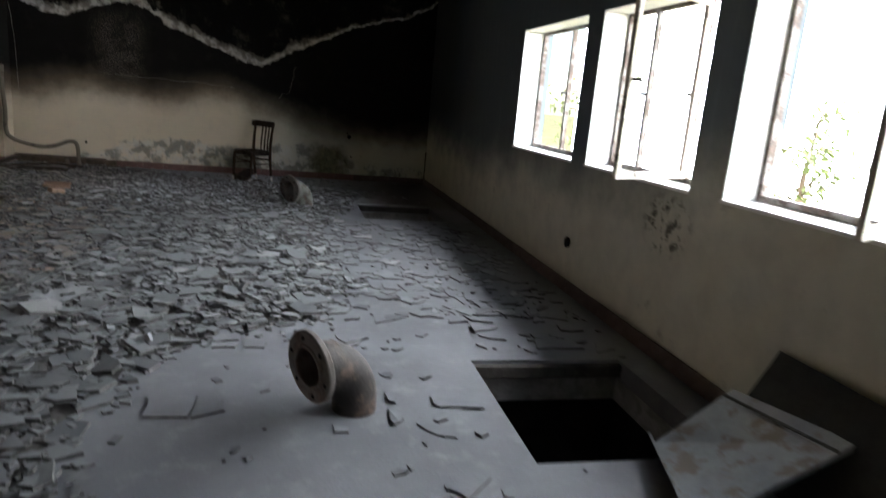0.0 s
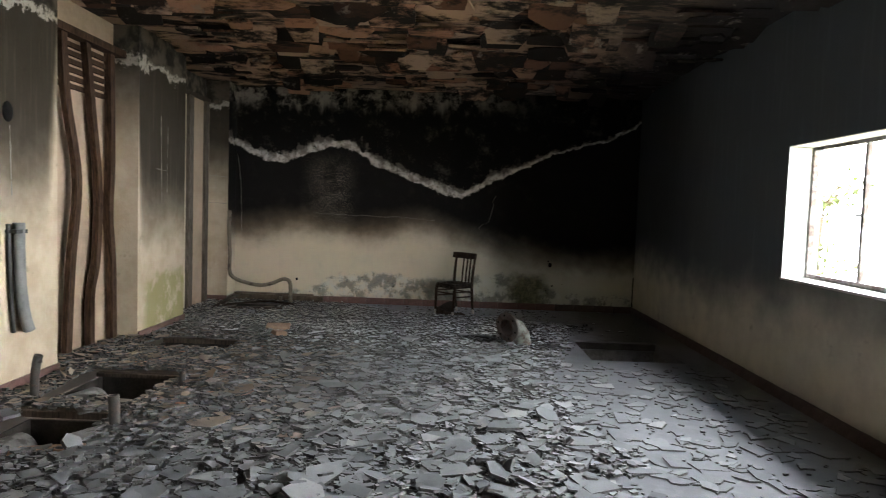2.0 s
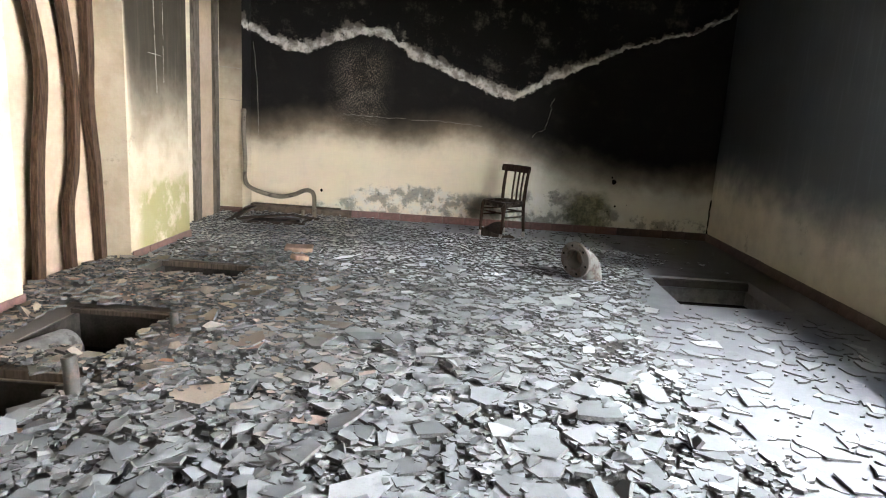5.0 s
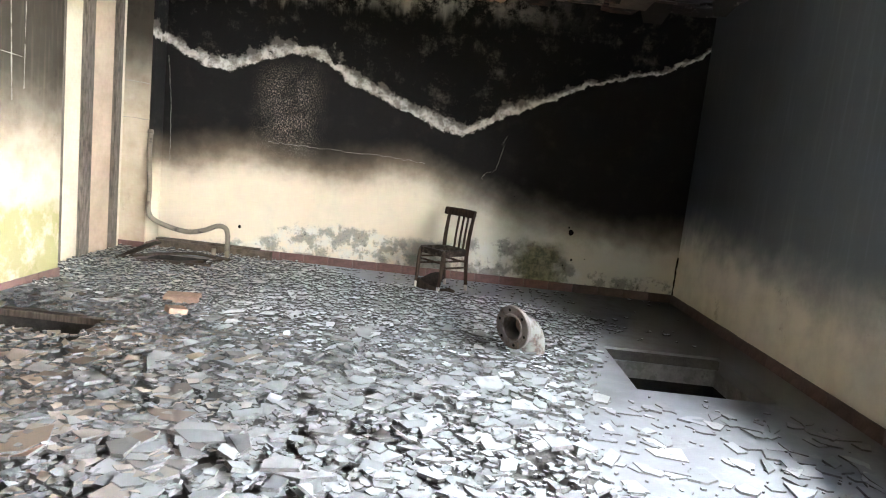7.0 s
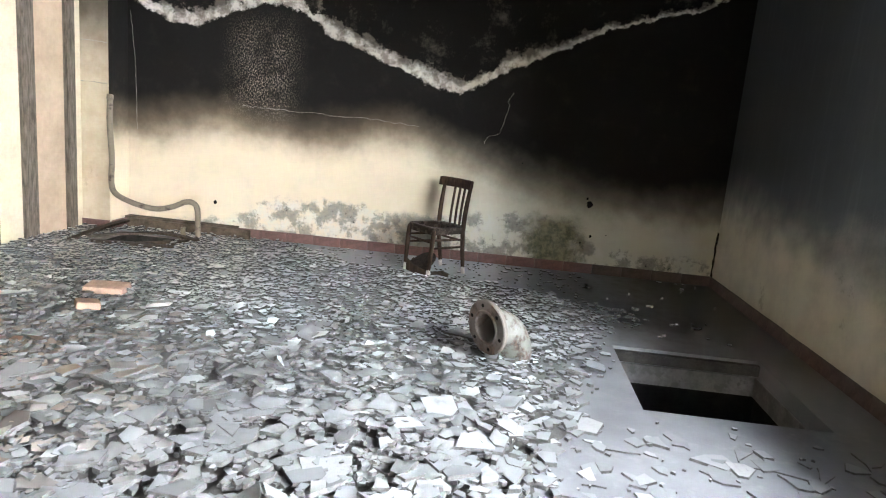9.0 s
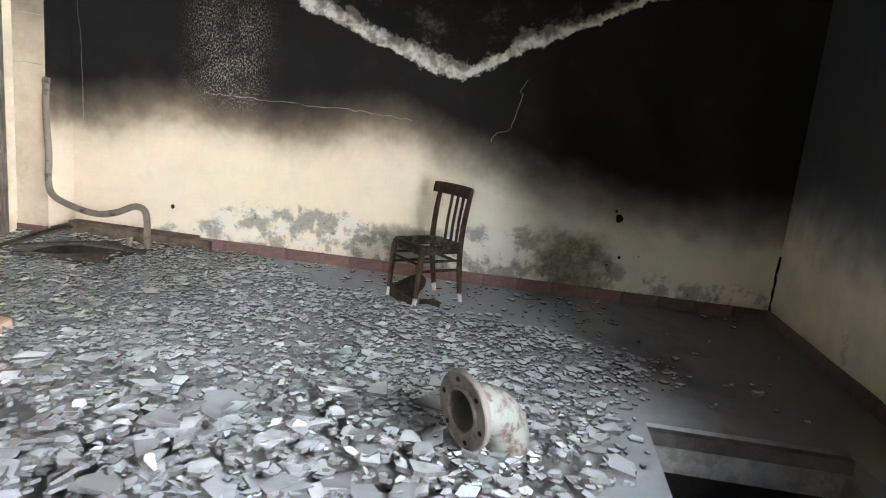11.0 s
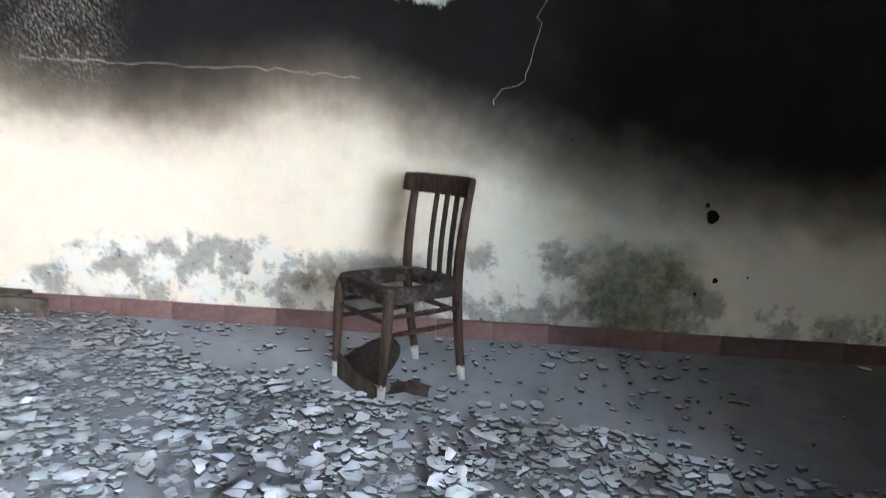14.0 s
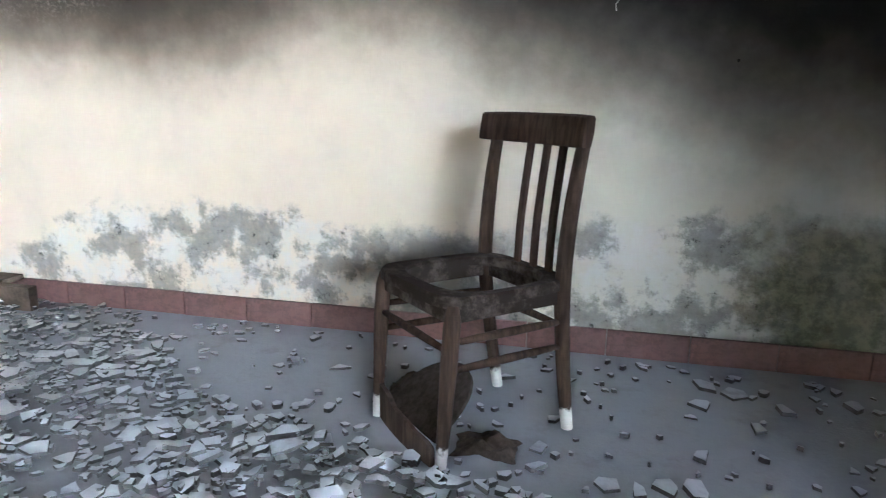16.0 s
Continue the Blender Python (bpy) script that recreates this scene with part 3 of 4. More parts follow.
# ---- windows ----


def window(k, y0, y1, mullions, sash=None):
    win = empty("window_%d" % (k + 1), "weathered steel window without glass in a deep plaster reveal", "window", kind="structure")
    xf = 0.2
    fr = 0.035
    part("window_sill", boxed((-0.015, y0 + 0.004, SILL + 0.002), (TH + 0.03, y1 - 0.004, SILL + 0.022), 0.004), M_SILL, win, "dusty white sill")
    part("jamb", boxed((xf, y0 + 0.003, SILL + 0.025), (xf + 0.04, y0 + fr, HEAD - 0.003)), M_FRAME, win)
    part("jamb", boxed((xf, y1 - fr, SILL + 0.025), (xf + 0.04, y1 - 0.003, HEAD - 0.003)), M_FRAME, win)
    part("head_rail", boxed((xf, y0 + fr, HEAD - fr), (xf + 0.04, y1 - fr, HEAD - 0.003)), M_FRAME, win)
    part("bottom_rail", boxed((xf, y0 + fr, SILL + 0.025), (xf + 0.04, y1 - fr, SILL + 0.025 + fr)), M_FRAME, win)
    for y in mullions:
        m = part("mullion", boxed((xf + 0.002, y - 0.02, SILL + 0.025 + fr), (xf + 0.038, y + 0.02, HEAD - fr)), M_FRAME, win)
        part("latch", boxed((xf - 0.05, y - 0.012, 1.56), (xf + 0.002, y + 0.012, 1.585), 0.004), M_DARKSTEEL, m)
    part("reveal", boxed((0.004, y0 + 0.0005, SILL + 0.024), (xf - 0.004, y0 + 0.008, HEAD - 0.009)), M_SILL, win, "white plaster reveal")
    part("reveal", boxed((0.004, y1 - 0.008, SILL + 0.024), (xf - 0.004, y1 - 0.0005, HEAD - 0.009)), M_SILL, win, "white plaster reveal")
    part("reveal", boxed((0.004, y0 + 0.009, HEAD - 0.008), (xf - 0.004, y1 - 0.009, HEAD - 0.0005)), M_SILL, win, "white plaster reveal")
    if sash:
        hy, ang, width = sash
        s = part("casement_sash", boxed((0, 0, 0), (0.03, 0.04, HEAD - SILL - 0.1)), M_SASH, win, "open casement sash with chipped cream paint")
        s.matrix_world = pose(xf - 0.03, hy, SILL + 0.06, 0, 0, ang)
        hgt = HEAD - SILL - 0.1
        for nm, lo, hi in (("sash_stile", (0, width - 0.04, 0), (0.03, width, hgt)), ("sash_rail", (0, 0.04, 0), (0.03, width - 0.04, 0.04)), ("sash_rail", (0, 0.04, hgt - 0.04), (0.03, width - 0.04, hgt))):
            part(nm, boxed(lo, hi, 0.004), M_SASH, s)
        part("sash_handle", boxed((-0.06, width - 0.03, hgt * 0.5), (0, width - 0.015, hgt * 0.5 + 0.02), 0.004), M_DARKSTEEL, s)
    return win


window(0, *WINDOWS[0], [-5.21])
window(1, *WINDOWS[1], [-6.63, -7.21], (-7.3, 118, 0.72))
window(2, *WINDOWS[2], [-8.8], (-8.85, 120, 0.6))

# ---- outside ----


def tree(x, y, seed, h, label):
    rng = random.Random(seed)
    base = empty("tree", label, "tree", pose(x, y, -1.0))
    bm = bmesh.new()
    tube(bm, [(0, 0, -0.05), (0.05, 0.02, h * 0.3), (0.02, 0.08, h * 0.65), (0.08, 0.05, h)], [0.09, 0.07, 0.045, 0.012], 8)
    tips = []
    for k in range(26):
        z = h * rng.uniform(0.2, 0.98)
        a = rng.uniform(0, 2 * math.pi)
        r = rng.uniform(0.5, 1.3) * (1.1 - 0.5 * z / h)
        e = Vector((math.cos(a) * r, math.sin(a) * r, z + rng.uniform(0.0, 0.5)))
        s = Vector((0.04, 0.05, z))
        tube(bm, [s, s.lerp(e, 0.5) + Vector((0, 0, 0.08)), e], [0.022, 0.014, 0.005], 6)
        tips.append((s, e))
    part("trunk", bm, M_BARK, base, smooth=True)
    verts, faces = [], []
    for s, e in tips:
        for _ in range(38):
            c = s.lerp(e, rng.uniform(0.25, 1.1)) + Vector([rng.gauss(0, 0.12) for _ in range(3)])
            q = Euler([rng.uniform(0, 6.28) for _ in range(3)]).to_matrix()
            ln, wd = rng.uniform(0.05, 0.1), rng.uniform(0.018, 0.035)
            i = len(verts)
            verts += [c + q @ Vector(p) for p in ((-ln, 0, 0), (0, -wd, 0.008), (ln, 0, 0), (0, wd, 0.008))]
            faces.append((i, i + 1, i + 2, i + 3))
    me = bpy.data.meshes.new("crown")
    me.from_pydata(verts, [], faces)
    me.materials.append(M_LEAF)
    ob = new("crown", me)
    ob.parent = base
    return base


tree(3.6, 1.4, 11, 2.9, "small leafy tree in sunlight outside the window")
tree(5.4, -2.4, 12, 2.6, "small leafy tree in sunlight outside the window")

def backdrop():
    g = Nodes("hazy_sky", 1.0)
    g.b.inputs["Base Color"].default_value = (0, 0, 0, 1)
    g.put(g.b.inputs["Emission Color"], (0.92, 0.97, 1.05))
    g.b.inputs["Emission Strength"].default_value = 8.2
    bm = bmesh.new()
    plank(bm, [(14, -37.5, 10.5), (14, 26, 10.5)], 25.0, 0.1, (0, 0, 1), (1, 0, 0))
    thing("backdrop", bm, g.mat, "pale overexposed sky beyond the windows", "backdrop", kind="structure")


backdrop()

# ---- rubble on the floor ----
EDGE = [(-12.0, -2.8), (-9.0, -2.9), (-8.2, -2.95), (-7.6, -2.75), (-7.0, -2.1), (-6.2, -1.6), (-5.5, -1.75), (-4.7, -2.05), (-3.6, -1.75), (-2.4, -1.4), (-1.5, -1.2), (-1.1, -1.6), (-0.98, -2.5), (-0.82, -3.3), (-0.5, -3.8), (-0.25, -4.3), (0.0, -4.6)]


def edge_x(y):
    for (y0, x0), (y1, x1) in zip(EDGE, EDGE[1:]):
        if y0 <= y <= y1:
            return x0 + (x1 - x0) * (y - y0) / (y1 - y0)
    return -2.8


def left_x(y):
    if -4.66 < y < -3.29:
        return R1 + 0.04
    if -2.05 < y < -0.36:
        return R2 + 0.04
    return -W + 0.03 if y < -0.36 else -6.17


def in_hole(x, y, pad=0.0):
    return any(h[0] - pad < x < h[1] + pad and h[2] - pad < y < h[3] + pad for h in HOLES)


def cover(x, y):
    """How thick the rubble lies, 0 to 1."""
    e = edge_x(y) + 0.35 * noise.noise((x * 1.3, y * 1.3, 4.0))
    c = max(0.0, min(1.0, (e - x) / 0.5 + 0.35))
    return c


def bed(x, y):
    c = cover(x, y)
    n = noise.noise((x * 2.2, y * 2.2, 0)) * 0.5 + noise.noise((x * 7, y * 7, 3)) * 0.25
    left = max(0.0, min(1.0, (-4.2 - x) / 1.2))
    thin = max(0.35, min(1.0, (-1.2 - y) / 1.6))
    return c * thin * (0.018 + 0.016 * n + 0.03 * left * (0.8 + n)) - (1 - c) * 0.02


def bed_mesh():
    verts, faces, idx = [], [], {}
    s = 0.07
    for i in range(int(5.6 / s)):
        for j in range(int(11.5 / s)):
            x0, y0 = -6.55 + i * s, -11.6 + j * s
            cx, cy = x0 + s / 2, y0 + s / 2
            if in_hole(cx, cy, 0.05) or cx < left_x(cy) or cy > -0.05 or cover(cx, cy) <= 0.02:
                continue
            q = []
            for a, b in ((0, 0), (1, 0), (1, 1), (0, 1)):
                key = (i + a, j + b)
                if key not in idx:
                    x, y = -6.55 + key[0] * s, -11.6 + key[1] * s
                    idx[key] = len(verts)
                    verts.append((x, y, bed(x, y)))
                q.append(idx[key])
            faces.append(q)
    me = bpy.data.meshes.new("gap_shaded_dust")
    me.from_pydata(verts, [], faces)
    me.materials.append(M_BED)
    for p in me.polygons:
        p.use_smooth = True
    return me


tagged(new("gap_shaded_dust", bed_mesh()), "grey-brown dust and fine grit under the broken plaster, gap shade in its colour", "rubble", kind="stuff")


def flake_ring(rng, r):
    """The outline of one broken piece."""
    n = rng.choice((4, 4, 5, 5, 5, 6))
    st = rng.uniform(0.55, 1.0)
    a0 = rng.uniform(0, 6.28)
    ring = []
    for k in range(n):
        a = a0 + 2 * math.pi * (k + rng.uniform(-0.42, 0.42)) / n
        d = r * rng.uniform(0.52, 1.25)
        ring.append((d * math.cos(a), d * math.sin(a) * st))
    return ring


def flakes_mesh(count, seed):
    rng = random.Random(seed)
    verts, faces, mats = [], [], []
    made = 0
    while made < count:
        y = rng.uniform(-10.8, -0.06)
        x = rng.uniform(-6.5, -0.15)
        if in_hole(x, y, 0.04) or x < left_x(y) + 0.05:
            continue
        c = cover(x, y)
        keep = c if y < -2.6 else c * 1.0
        if c < 0.3:
            sheet = -6.9 < y < -3.75 and x > -2.4
            keep = max(c, 0.11 if sheet else (0.13 if y > -2.2 and x < -1.3 else 0.012))
            if y < -7.2 and x > -2.4:
                keep = max(c, 0.02)
        if y < -2.6:
            keep *= 0.7
        if y > -3.4:
            keep *= 0.6 + 0.4 * max(0.0, min(1.0, 0.55 + 2.2 * noise.noise((x * 1.7, y * 1.7, 9.0))))
        if rng.random() > keep:
            continue
        brownish = x < -4.4
        mid = 0.036 if brownish else 0.044
        if y > -3.6:
            mid *= max(0.62, 1 + (-3.6 - y) * 0.22)
        r = min(0.14, mid * math.exp(rng.gauss(-0.1, 0.5)))
        if rng.random() < (0.5 if y < -2.6 else 0.38):
            r = rng.uniform(0.012, 0.03)
        if c < 0.3:
            r = (min(r, 0.08) * 1.3 if r > 0.03 else r * 0.6) if -6.9 < y < -3.75 else min(r, 0.05) * 0.8
        th = rng.uniform(0.009, 0.021) if c > 0.3 else rng.uniform(0.006, 0.013)
        if y > -2.4:
            th = rng.uniform(0.006, 0.015)
            r = min(r * rng.choice((0.6, 0.8, 1.0, 1.15)), 0.05)
        slope = abs(rng.gauss(0, (0.13 if y < -5.5 else 0.1 if y < -2.6 else 0.08) if c > 0.5 else 0.025))
        if rng.random() < 0.015 and c > 0.6:
            slope = rng.uniform(0.4, 1.0)
        slope = min(slope, 0.04 / r + 0.05)
        q = Euler((slope, 0, rng.uniform(0, 6.28))).to_matrix()
        q = Euler((0, 0, rng.uniform(0, 6.28))).to_matrix() @ q
        z = max(0.0, bed(x, y)) + (rng.uniform(0, 0.026) if c > 0.5 else 0.0) + r * math.sin(slope) * 0.7
        ring = flake_ring(rng, r)
        i, n = len(verts), len(ring)
        for px, py in ring:
            v = q @ Vector((px * 1.05, py * 1.05, 0))
            verts.append((x + v.x, y + v.y, max(0.0005, z + v.z)))
        for px, py in ring:
            v = q @ Vector((px, py, th))
            verts.append((x + v.x, y + v.y, max(0.004, z + v.z)))
        faces.append(tuple(range(i + n, i + 2 * n)))
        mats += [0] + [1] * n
        for k in range(n):
            faces.append((i + k, i + (k + 1) % n, i + n + (k + 1) % n, i + n + k))
        made += 1
    me = bpy.data.meshes.new("plaster_rubble")
    me.from_pydata(verts, [], faces)
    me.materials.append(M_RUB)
    me.materials.append(M_EDGE_SHADE)
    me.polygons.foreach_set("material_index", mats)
    return me


rubble = tagged(new("plaster_rubble", flakes_mesh(31000, 21)), "broken grey plaster flakes fallen from the ceiling", "rubble", kind="stuff")


def large_flakes(count, seed):
    rng = random.Random(seed)
    shapes = []
    for k in range(16):
        ring = flake_ring(rng, 1.0)
        bm = bmesh.new()
        lo = [bm.verts.new((px * 1.03, py * 1.03, 0)) for px, py in ring]
        hi = [bm.verts.new((px, py, 0.12)) for px, py in ring]
        bm.faces.new(lo)
        bm.faces.new(hi)
        for j in range(len(ring)):
            bm.faces.new((lo[j], lo[(j + 1) % len(ring)], hi[(j + 1) % len(ring)], hi[j]))
        # sides take the dark colour that outlines each piece like gap shade
        for f in bm.faces:
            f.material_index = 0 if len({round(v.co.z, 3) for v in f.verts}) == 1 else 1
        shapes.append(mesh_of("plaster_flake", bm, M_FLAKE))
        shapes[-1].materials.append(M_EDGE_SHADE)
    made = 0
    while made < count:
        y, x = rng.uniform(-9.6, -0.6), rng.uniform(-6.0, -0.5)
        c = cover(x, y)
        sheet = -6.9 < y < -3.9 and x > -2.4
        if in_hole(x, y, 0.15) or x < left_x(y) + 0.2 or rng.random() > max(c, 0.45 if sheet else 0) or (x < -4.6 and rng.random() < 0.6) or (y > -3.5 and rng.random() < 0.93):
            continue
        r = rng.uniform(0.07, 0.12) if y > -5 or rng.random() < 0.75 else rng.uniform(0.11, 0.18)
        if y > -2.2:
            r *= 0.65
        tilt = rng.gauss(0, 6.0 if y < -6 else 2.5) if c > 0.5 else rng.gauss(0, 1.2)
        ob = new("plaster_flake", rng.choice(shapes))
        ob.parent = rubble
        ob.location = (x, y, max(0.002, bed(x, y) + (0.02 if c > 0.5 else 0.0)) + abs(math.sin(radians(tilt))) * r * 0.6)
        ob.rotation_euler = (radians(tilt), 0, rng.uniform(0, 6.28))
        ob.scale = (r, r, rng.uniform(0.09, 0.14) if c > 0.5 else rng.uniform(0.05, 0.08))
        made += 1


def lifted_coat(seed):
    """Thin plates of the floor coat, cracked apart and curling at one edge."""
    rng = random.Random(seed)
    s = 0.145
    nx, ny = 19, 44
    x0, y0 = -2.75, -9.6
    net = [[(x0 + (i + rng.uniform(-0.46, 0.46)) * s, y0 + (j + rng.uniform(-0.46, 0.46)) * s) for j in range(ny + 1)] for i in range(nx + 1)]
    verts, faces, mats = [], [], []
    for i in range(nx):
        for j in range(ny):
            cell = [net[i][j], net[i + 1][j], net[i + 1][j + 1], net[i][j + 1]]
            cx, cy = sum(p[0] for p in cell) / 4, sum(p[1] for p in cell) / 4
            c = cover(cx, cy)
            if c > 0.75 or cx > -0.16 or in_hole(cx, cy, 0.2) or rng.random() > (0.34 if cy > -7.4 else 0.12):
                continue
            # broken outline: each side gets a point of its own
            ring = []
            for k in range(4):
                p, q = cell[k], cell[(k + 1) % 4]
                ring.append(p)
                if rng.random() < 0.7:
                    t = rng.uniform(0.3, 0.7)
                    ring.append((p[0] + (q[0] - p[0]) * t + rng.uniform(-0.02, 0.02), p[1] + (q[1] - p[1]) * t + rng.uniform(-0.02, 0.02)))
            shrink = rng.choice((0.45, 0.7, 0.85, 0.94, 0.97))
            a = rng.uniform(0, 6.28)
            lift = rng.choice((0.003, 0.005, 0.009, 0.015, 0.023)) / s
            th = rng.uniform(0.006, 0.011)
            k0, n = len(verts), len(ring)
            for h in (0.0, th):
                for px, py in ring:
                    dx, dy = (px - cx) * shrink, (py - cy) * shrink
                    up = max(0.0, dx * math.cos(a) + dy * math.sin(a)) * lift
                    verts.append((cx + dx, cy + dy, 0.001 + h + up))
            faces.append(tuple(range(k0 + n, k0 + 2 * n)))
            faces.append(tuple(range(k0 + n - 1, k0 - 1, -1)))
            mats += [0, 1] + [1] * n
            for k in range(n):
                faces.append((k0 + k, k0 + (k + 1) % n, k0 + n + (k + 1) % n, k0 + n + k))
    me = bpy.data.meshes.new("cracked_floor_coat")
    me.from_pydata(verts, [], faces)
    me.materials.append(M_FLOOR)
    me.materials.append(M_EDGE_SHADE)
    me.polygons.foreach_set("material_index", mats)
    return me


tagged(new("cracked_floor_coat", lifted_coat(8)), "pale thin plates of cracked floor coat curling up", "rubble", kind="stuff")


# ---- the chair ----


def chair():
    ch = empty("chair", "dark-stained wooden chair with a missing seat panel, standing by the wall", "chair", pose(-2.76, -0.654, 0.0, 0, 0, -45))
    front = [(0.178, -0.2185), (-0.178, -0.2185)]
    rear = [(0.168, 0.2185), (-0.168, 0.2185)]
    for fx, fy in front:
        s = 1 if fx > 0 else -1
        bm = bmesh.new()
        tube(bm, [(fx, fy, 0), (fx + s * 0.003, fy + 0.008, 0.12), (fx + s * 0.006, fy + 0.018, 0.3), (fx + s * 0.006, fy + 0.025, 0.4), (fx + s * 0.005, fy + 0.027, 0.436)], [0.0145, 0.018, 0.0225, 0.0215, 0.014], 14)
        part("front_leg", bm, M_CHAIR, ch, "tapered leg with paint-spattered foot", True)
    for fx, fy in rear:
        s = 1 if fx > 0 else -1
        bm = bmesh.new()
        pts = smooth_path([(fx, fy, 0), (fx + s * 0.003, fy - 0.026, 0.15), (fx + s * 0.008, fy - 0.05, 0.33), (fx + s * 0.012, fy - 0.058, 0.46), (fx + s * 0.014, fy - 0.05, 0.6), (fx + s * 0.017, fy - 0.032, 0.74), (fx + s * 0.018, fy - 0.008, 0.87)], 3)
        n = len(pts) - 1
        tube(bm, pts, [0.0145 + 0.0075 * math.sin(math.pi * min(1.0, 0.1 + 0.8 * k / n)) for k in range(n + 1)], 14)
        part("rear_post", bm, M_CHAIR, ch, "bent rear leg rising into the back", True)
    # curved, rounded top rail, hollowed towards the sitter
    bm = bmesh.new()
    rings = []
    for k in range(17):
        u = -1 + k / 8
        x = -0.012 + 0.226 * u
        y = 0.187 + 0.036 * (1 - u * u)
        e = 1 - 0.07 * abs(u) ** 6
        rings.append([bm.verts.new((x, y + dy * e + (z - 0.84) * 0.14, 0.845 + (z - 0.845) * e)) for dy, z in ((-0.017, 0.806), (-0.013, 0.802), (0.013, 0.802), (0.018, 0.808), (0.02, 0.845), (0.017, 0.88), (0.01, 0.888), (-0.01, 0.888), (-0.017, 0.882), (-0.019, 0.845))])
    for r0, r1 in zip(rings, rings[1:]):
        for j in range(10):
            bm.faces.new((r0[j], r0[(j + 1) % 10], r1[(j + 1) % 10], r1[j]))
    bm.faces.new(rings[0])
    bm.faces.new(rings[-1])
    part("top_rail", bm, M_CHAIR, ch, "curved top rail")
    for x in (-0.04, 0.032, 0.098):
        bm = bmesh.new()
        plank(bm, smooth_path([(x, 0.178, 0.448), (x, 0.186, 0.6), (x - 0.003, 0.215, 0.81)], 4), 0.022, 0.012, (1, 0, 0), (0, 1, 0))
        part("back_slat", bm, M_CHAIR, ch)
    # broad seat frame round the missing panel
    out = []
    bm = bmesh.new()

    def rim(a, w, d, p, cx, cy):
        c, q = math.cos(a), math.sin(a)
        taper = 1 - 0.06 * q
        return (cx + w * taper * math.copysign(abs(c) ** (2 / p), c), cy + d * math.copysign(abs(q) ** (2 / p), q))
    for k in range(48):
        a = 2 * math.pi * k / 48
        v = rim(a, 0.204, 0.212, 5.0, 0, -0.012)
        o2 = rim(a, 0.199, 0.207, 5.0, 0, -0.012)
        w = rim(a, 0.165, 0.167, 3.0, 0.004, -0.006)
        w2 = rim(a, 0.17, 0.172, 3.0, 0.004, -0.006)
        out.append([bm.verts.new((*v, 0.428)), bm.verts.new((*v, 0.45)), bm.verts.new((*o2, 0.457)), bm.verts.new((*w2, 0.456)), bm.verts.new((*w, 0.448)), bm.verts.new((*w, 0.43))])
    for k in range(len(out)):
        a, b = out[k], out[(k + 1) % len(out)]
        for j in range(6):
            bm.faces.new((a[j], b[j], b[(j + 1) % 6], a[(j + 1) % 6]))
    part("seat_frame", bm, M_SEAT, ch, "worn hollow seat frame without its panel")
    for a, b in (((0.174, -0.175), (0.174, 0.15)), ((-0.174, -0.175), (-0.174, 0.15)), ((0.165, -0.192), (-0.165, -0.192)), ((0.16, 0.168), (-0.16, 0.168))):
        bm = bmesh.new()
        d = (Vector((*b, 0)) - Vector((*a, 0))).normalized()
        plank(bm, [(*a, 0.408), (*b, 0.408)], 0.04, 0.016, (0, 0, 1), d.cross(Vector((0, 0, 1))))
        part("apron", bm, M_SEAT, ch)
    for a, b, z0, z1 in (((0.184, -0.2), (0.178, 0.172), 0.342, 0.335), ((0.182, -0.204), (0.175, 0.18), 0.268, 0.262), ((-0.184, -0.2), (-0.178, 0.172), 0.342, 0.335), ((-0.182, -0.204), (-0.175, 0.18), 0.268, 0.262), ((0.182, -0.201), (-0.182, -0.201), 0.318, 0.322), ((0.176, 0.175), (-0.176, 0.175), 0.318, 0.318)):
        bm = bmesh.new()
        m = ((a[0] + b[0]) / 2, (a[1] + b[1]) / 2, (z0 + z1) / 2)
        tube(bm, [(*a, z0), Vector((*a, z0)).lerp(Vector(m), 0.5), m, Vector((*b, z1)).lerp(Vector(m), 0.5), (*b, z1)], [0.008, 0.0105, 0.012, 0.0105, 0.008], 10)
        part("stretcher", bm, M_CHAIR, ch, "", True)
    return ch


def seat_panel():
    """The fallen seat: a rounded board tilted on its broken front rim, in the chair's own directions."""
    root = empty("seat_panel", "fallen rounded wooden seat panel leaning between the chair legs", "panel", pose(-2.76, -0.654, 0.0, 0, 0, -45))
    bm = bmesh.new()
    pts = [(0.14 * math.cos(math.pi * k / 16), 0.02 + 0.2 * math.sin(math.pi * k / 16) ** 0.8) for k in range(17)] + [(-0.14, 0.0), (0.14, 0.0)]
    tilt = math.radians(34)
    rows = []
    for th in (0.0, 0.012):
        rows.append([bm.verts.new((-0.01 + x, -0.205 + y * math.cos(tilt) - th * math.sin(tilt), 0.05 + y * math.sin(tilt) + th * math.cos(tilt))) for x, y in pts])
    bm.faces.new(rows[0])
    bm.faces.new(rows[1])
    for k in range(len(pts)):
        bm.faces.new((rows[0][k], rows[0][(k + 1) % len(pts)], rows[1][(k + 1) % len(pts)], rows[1][k]))
    part("board", bm, M_SEATBOARD, root, "rounded brown board")
    bm = bmesh.new()
    plank(bm, smooth_path([(-0.16, -0.212, 0.055), (-0.05, -0.226, 0.04), (0.06, -0.23, 0.034), (0.15, -0.225, 0.026)], 3), [0.105] * 3 + [0.078] * 3 + [0.066] * 3 + [0.05], 0.014, (0, 0, 1), (0, 1, 0))
    part("broken_rim", bm, M_DARKWOOD, root, "charred broken front rim")
    return root


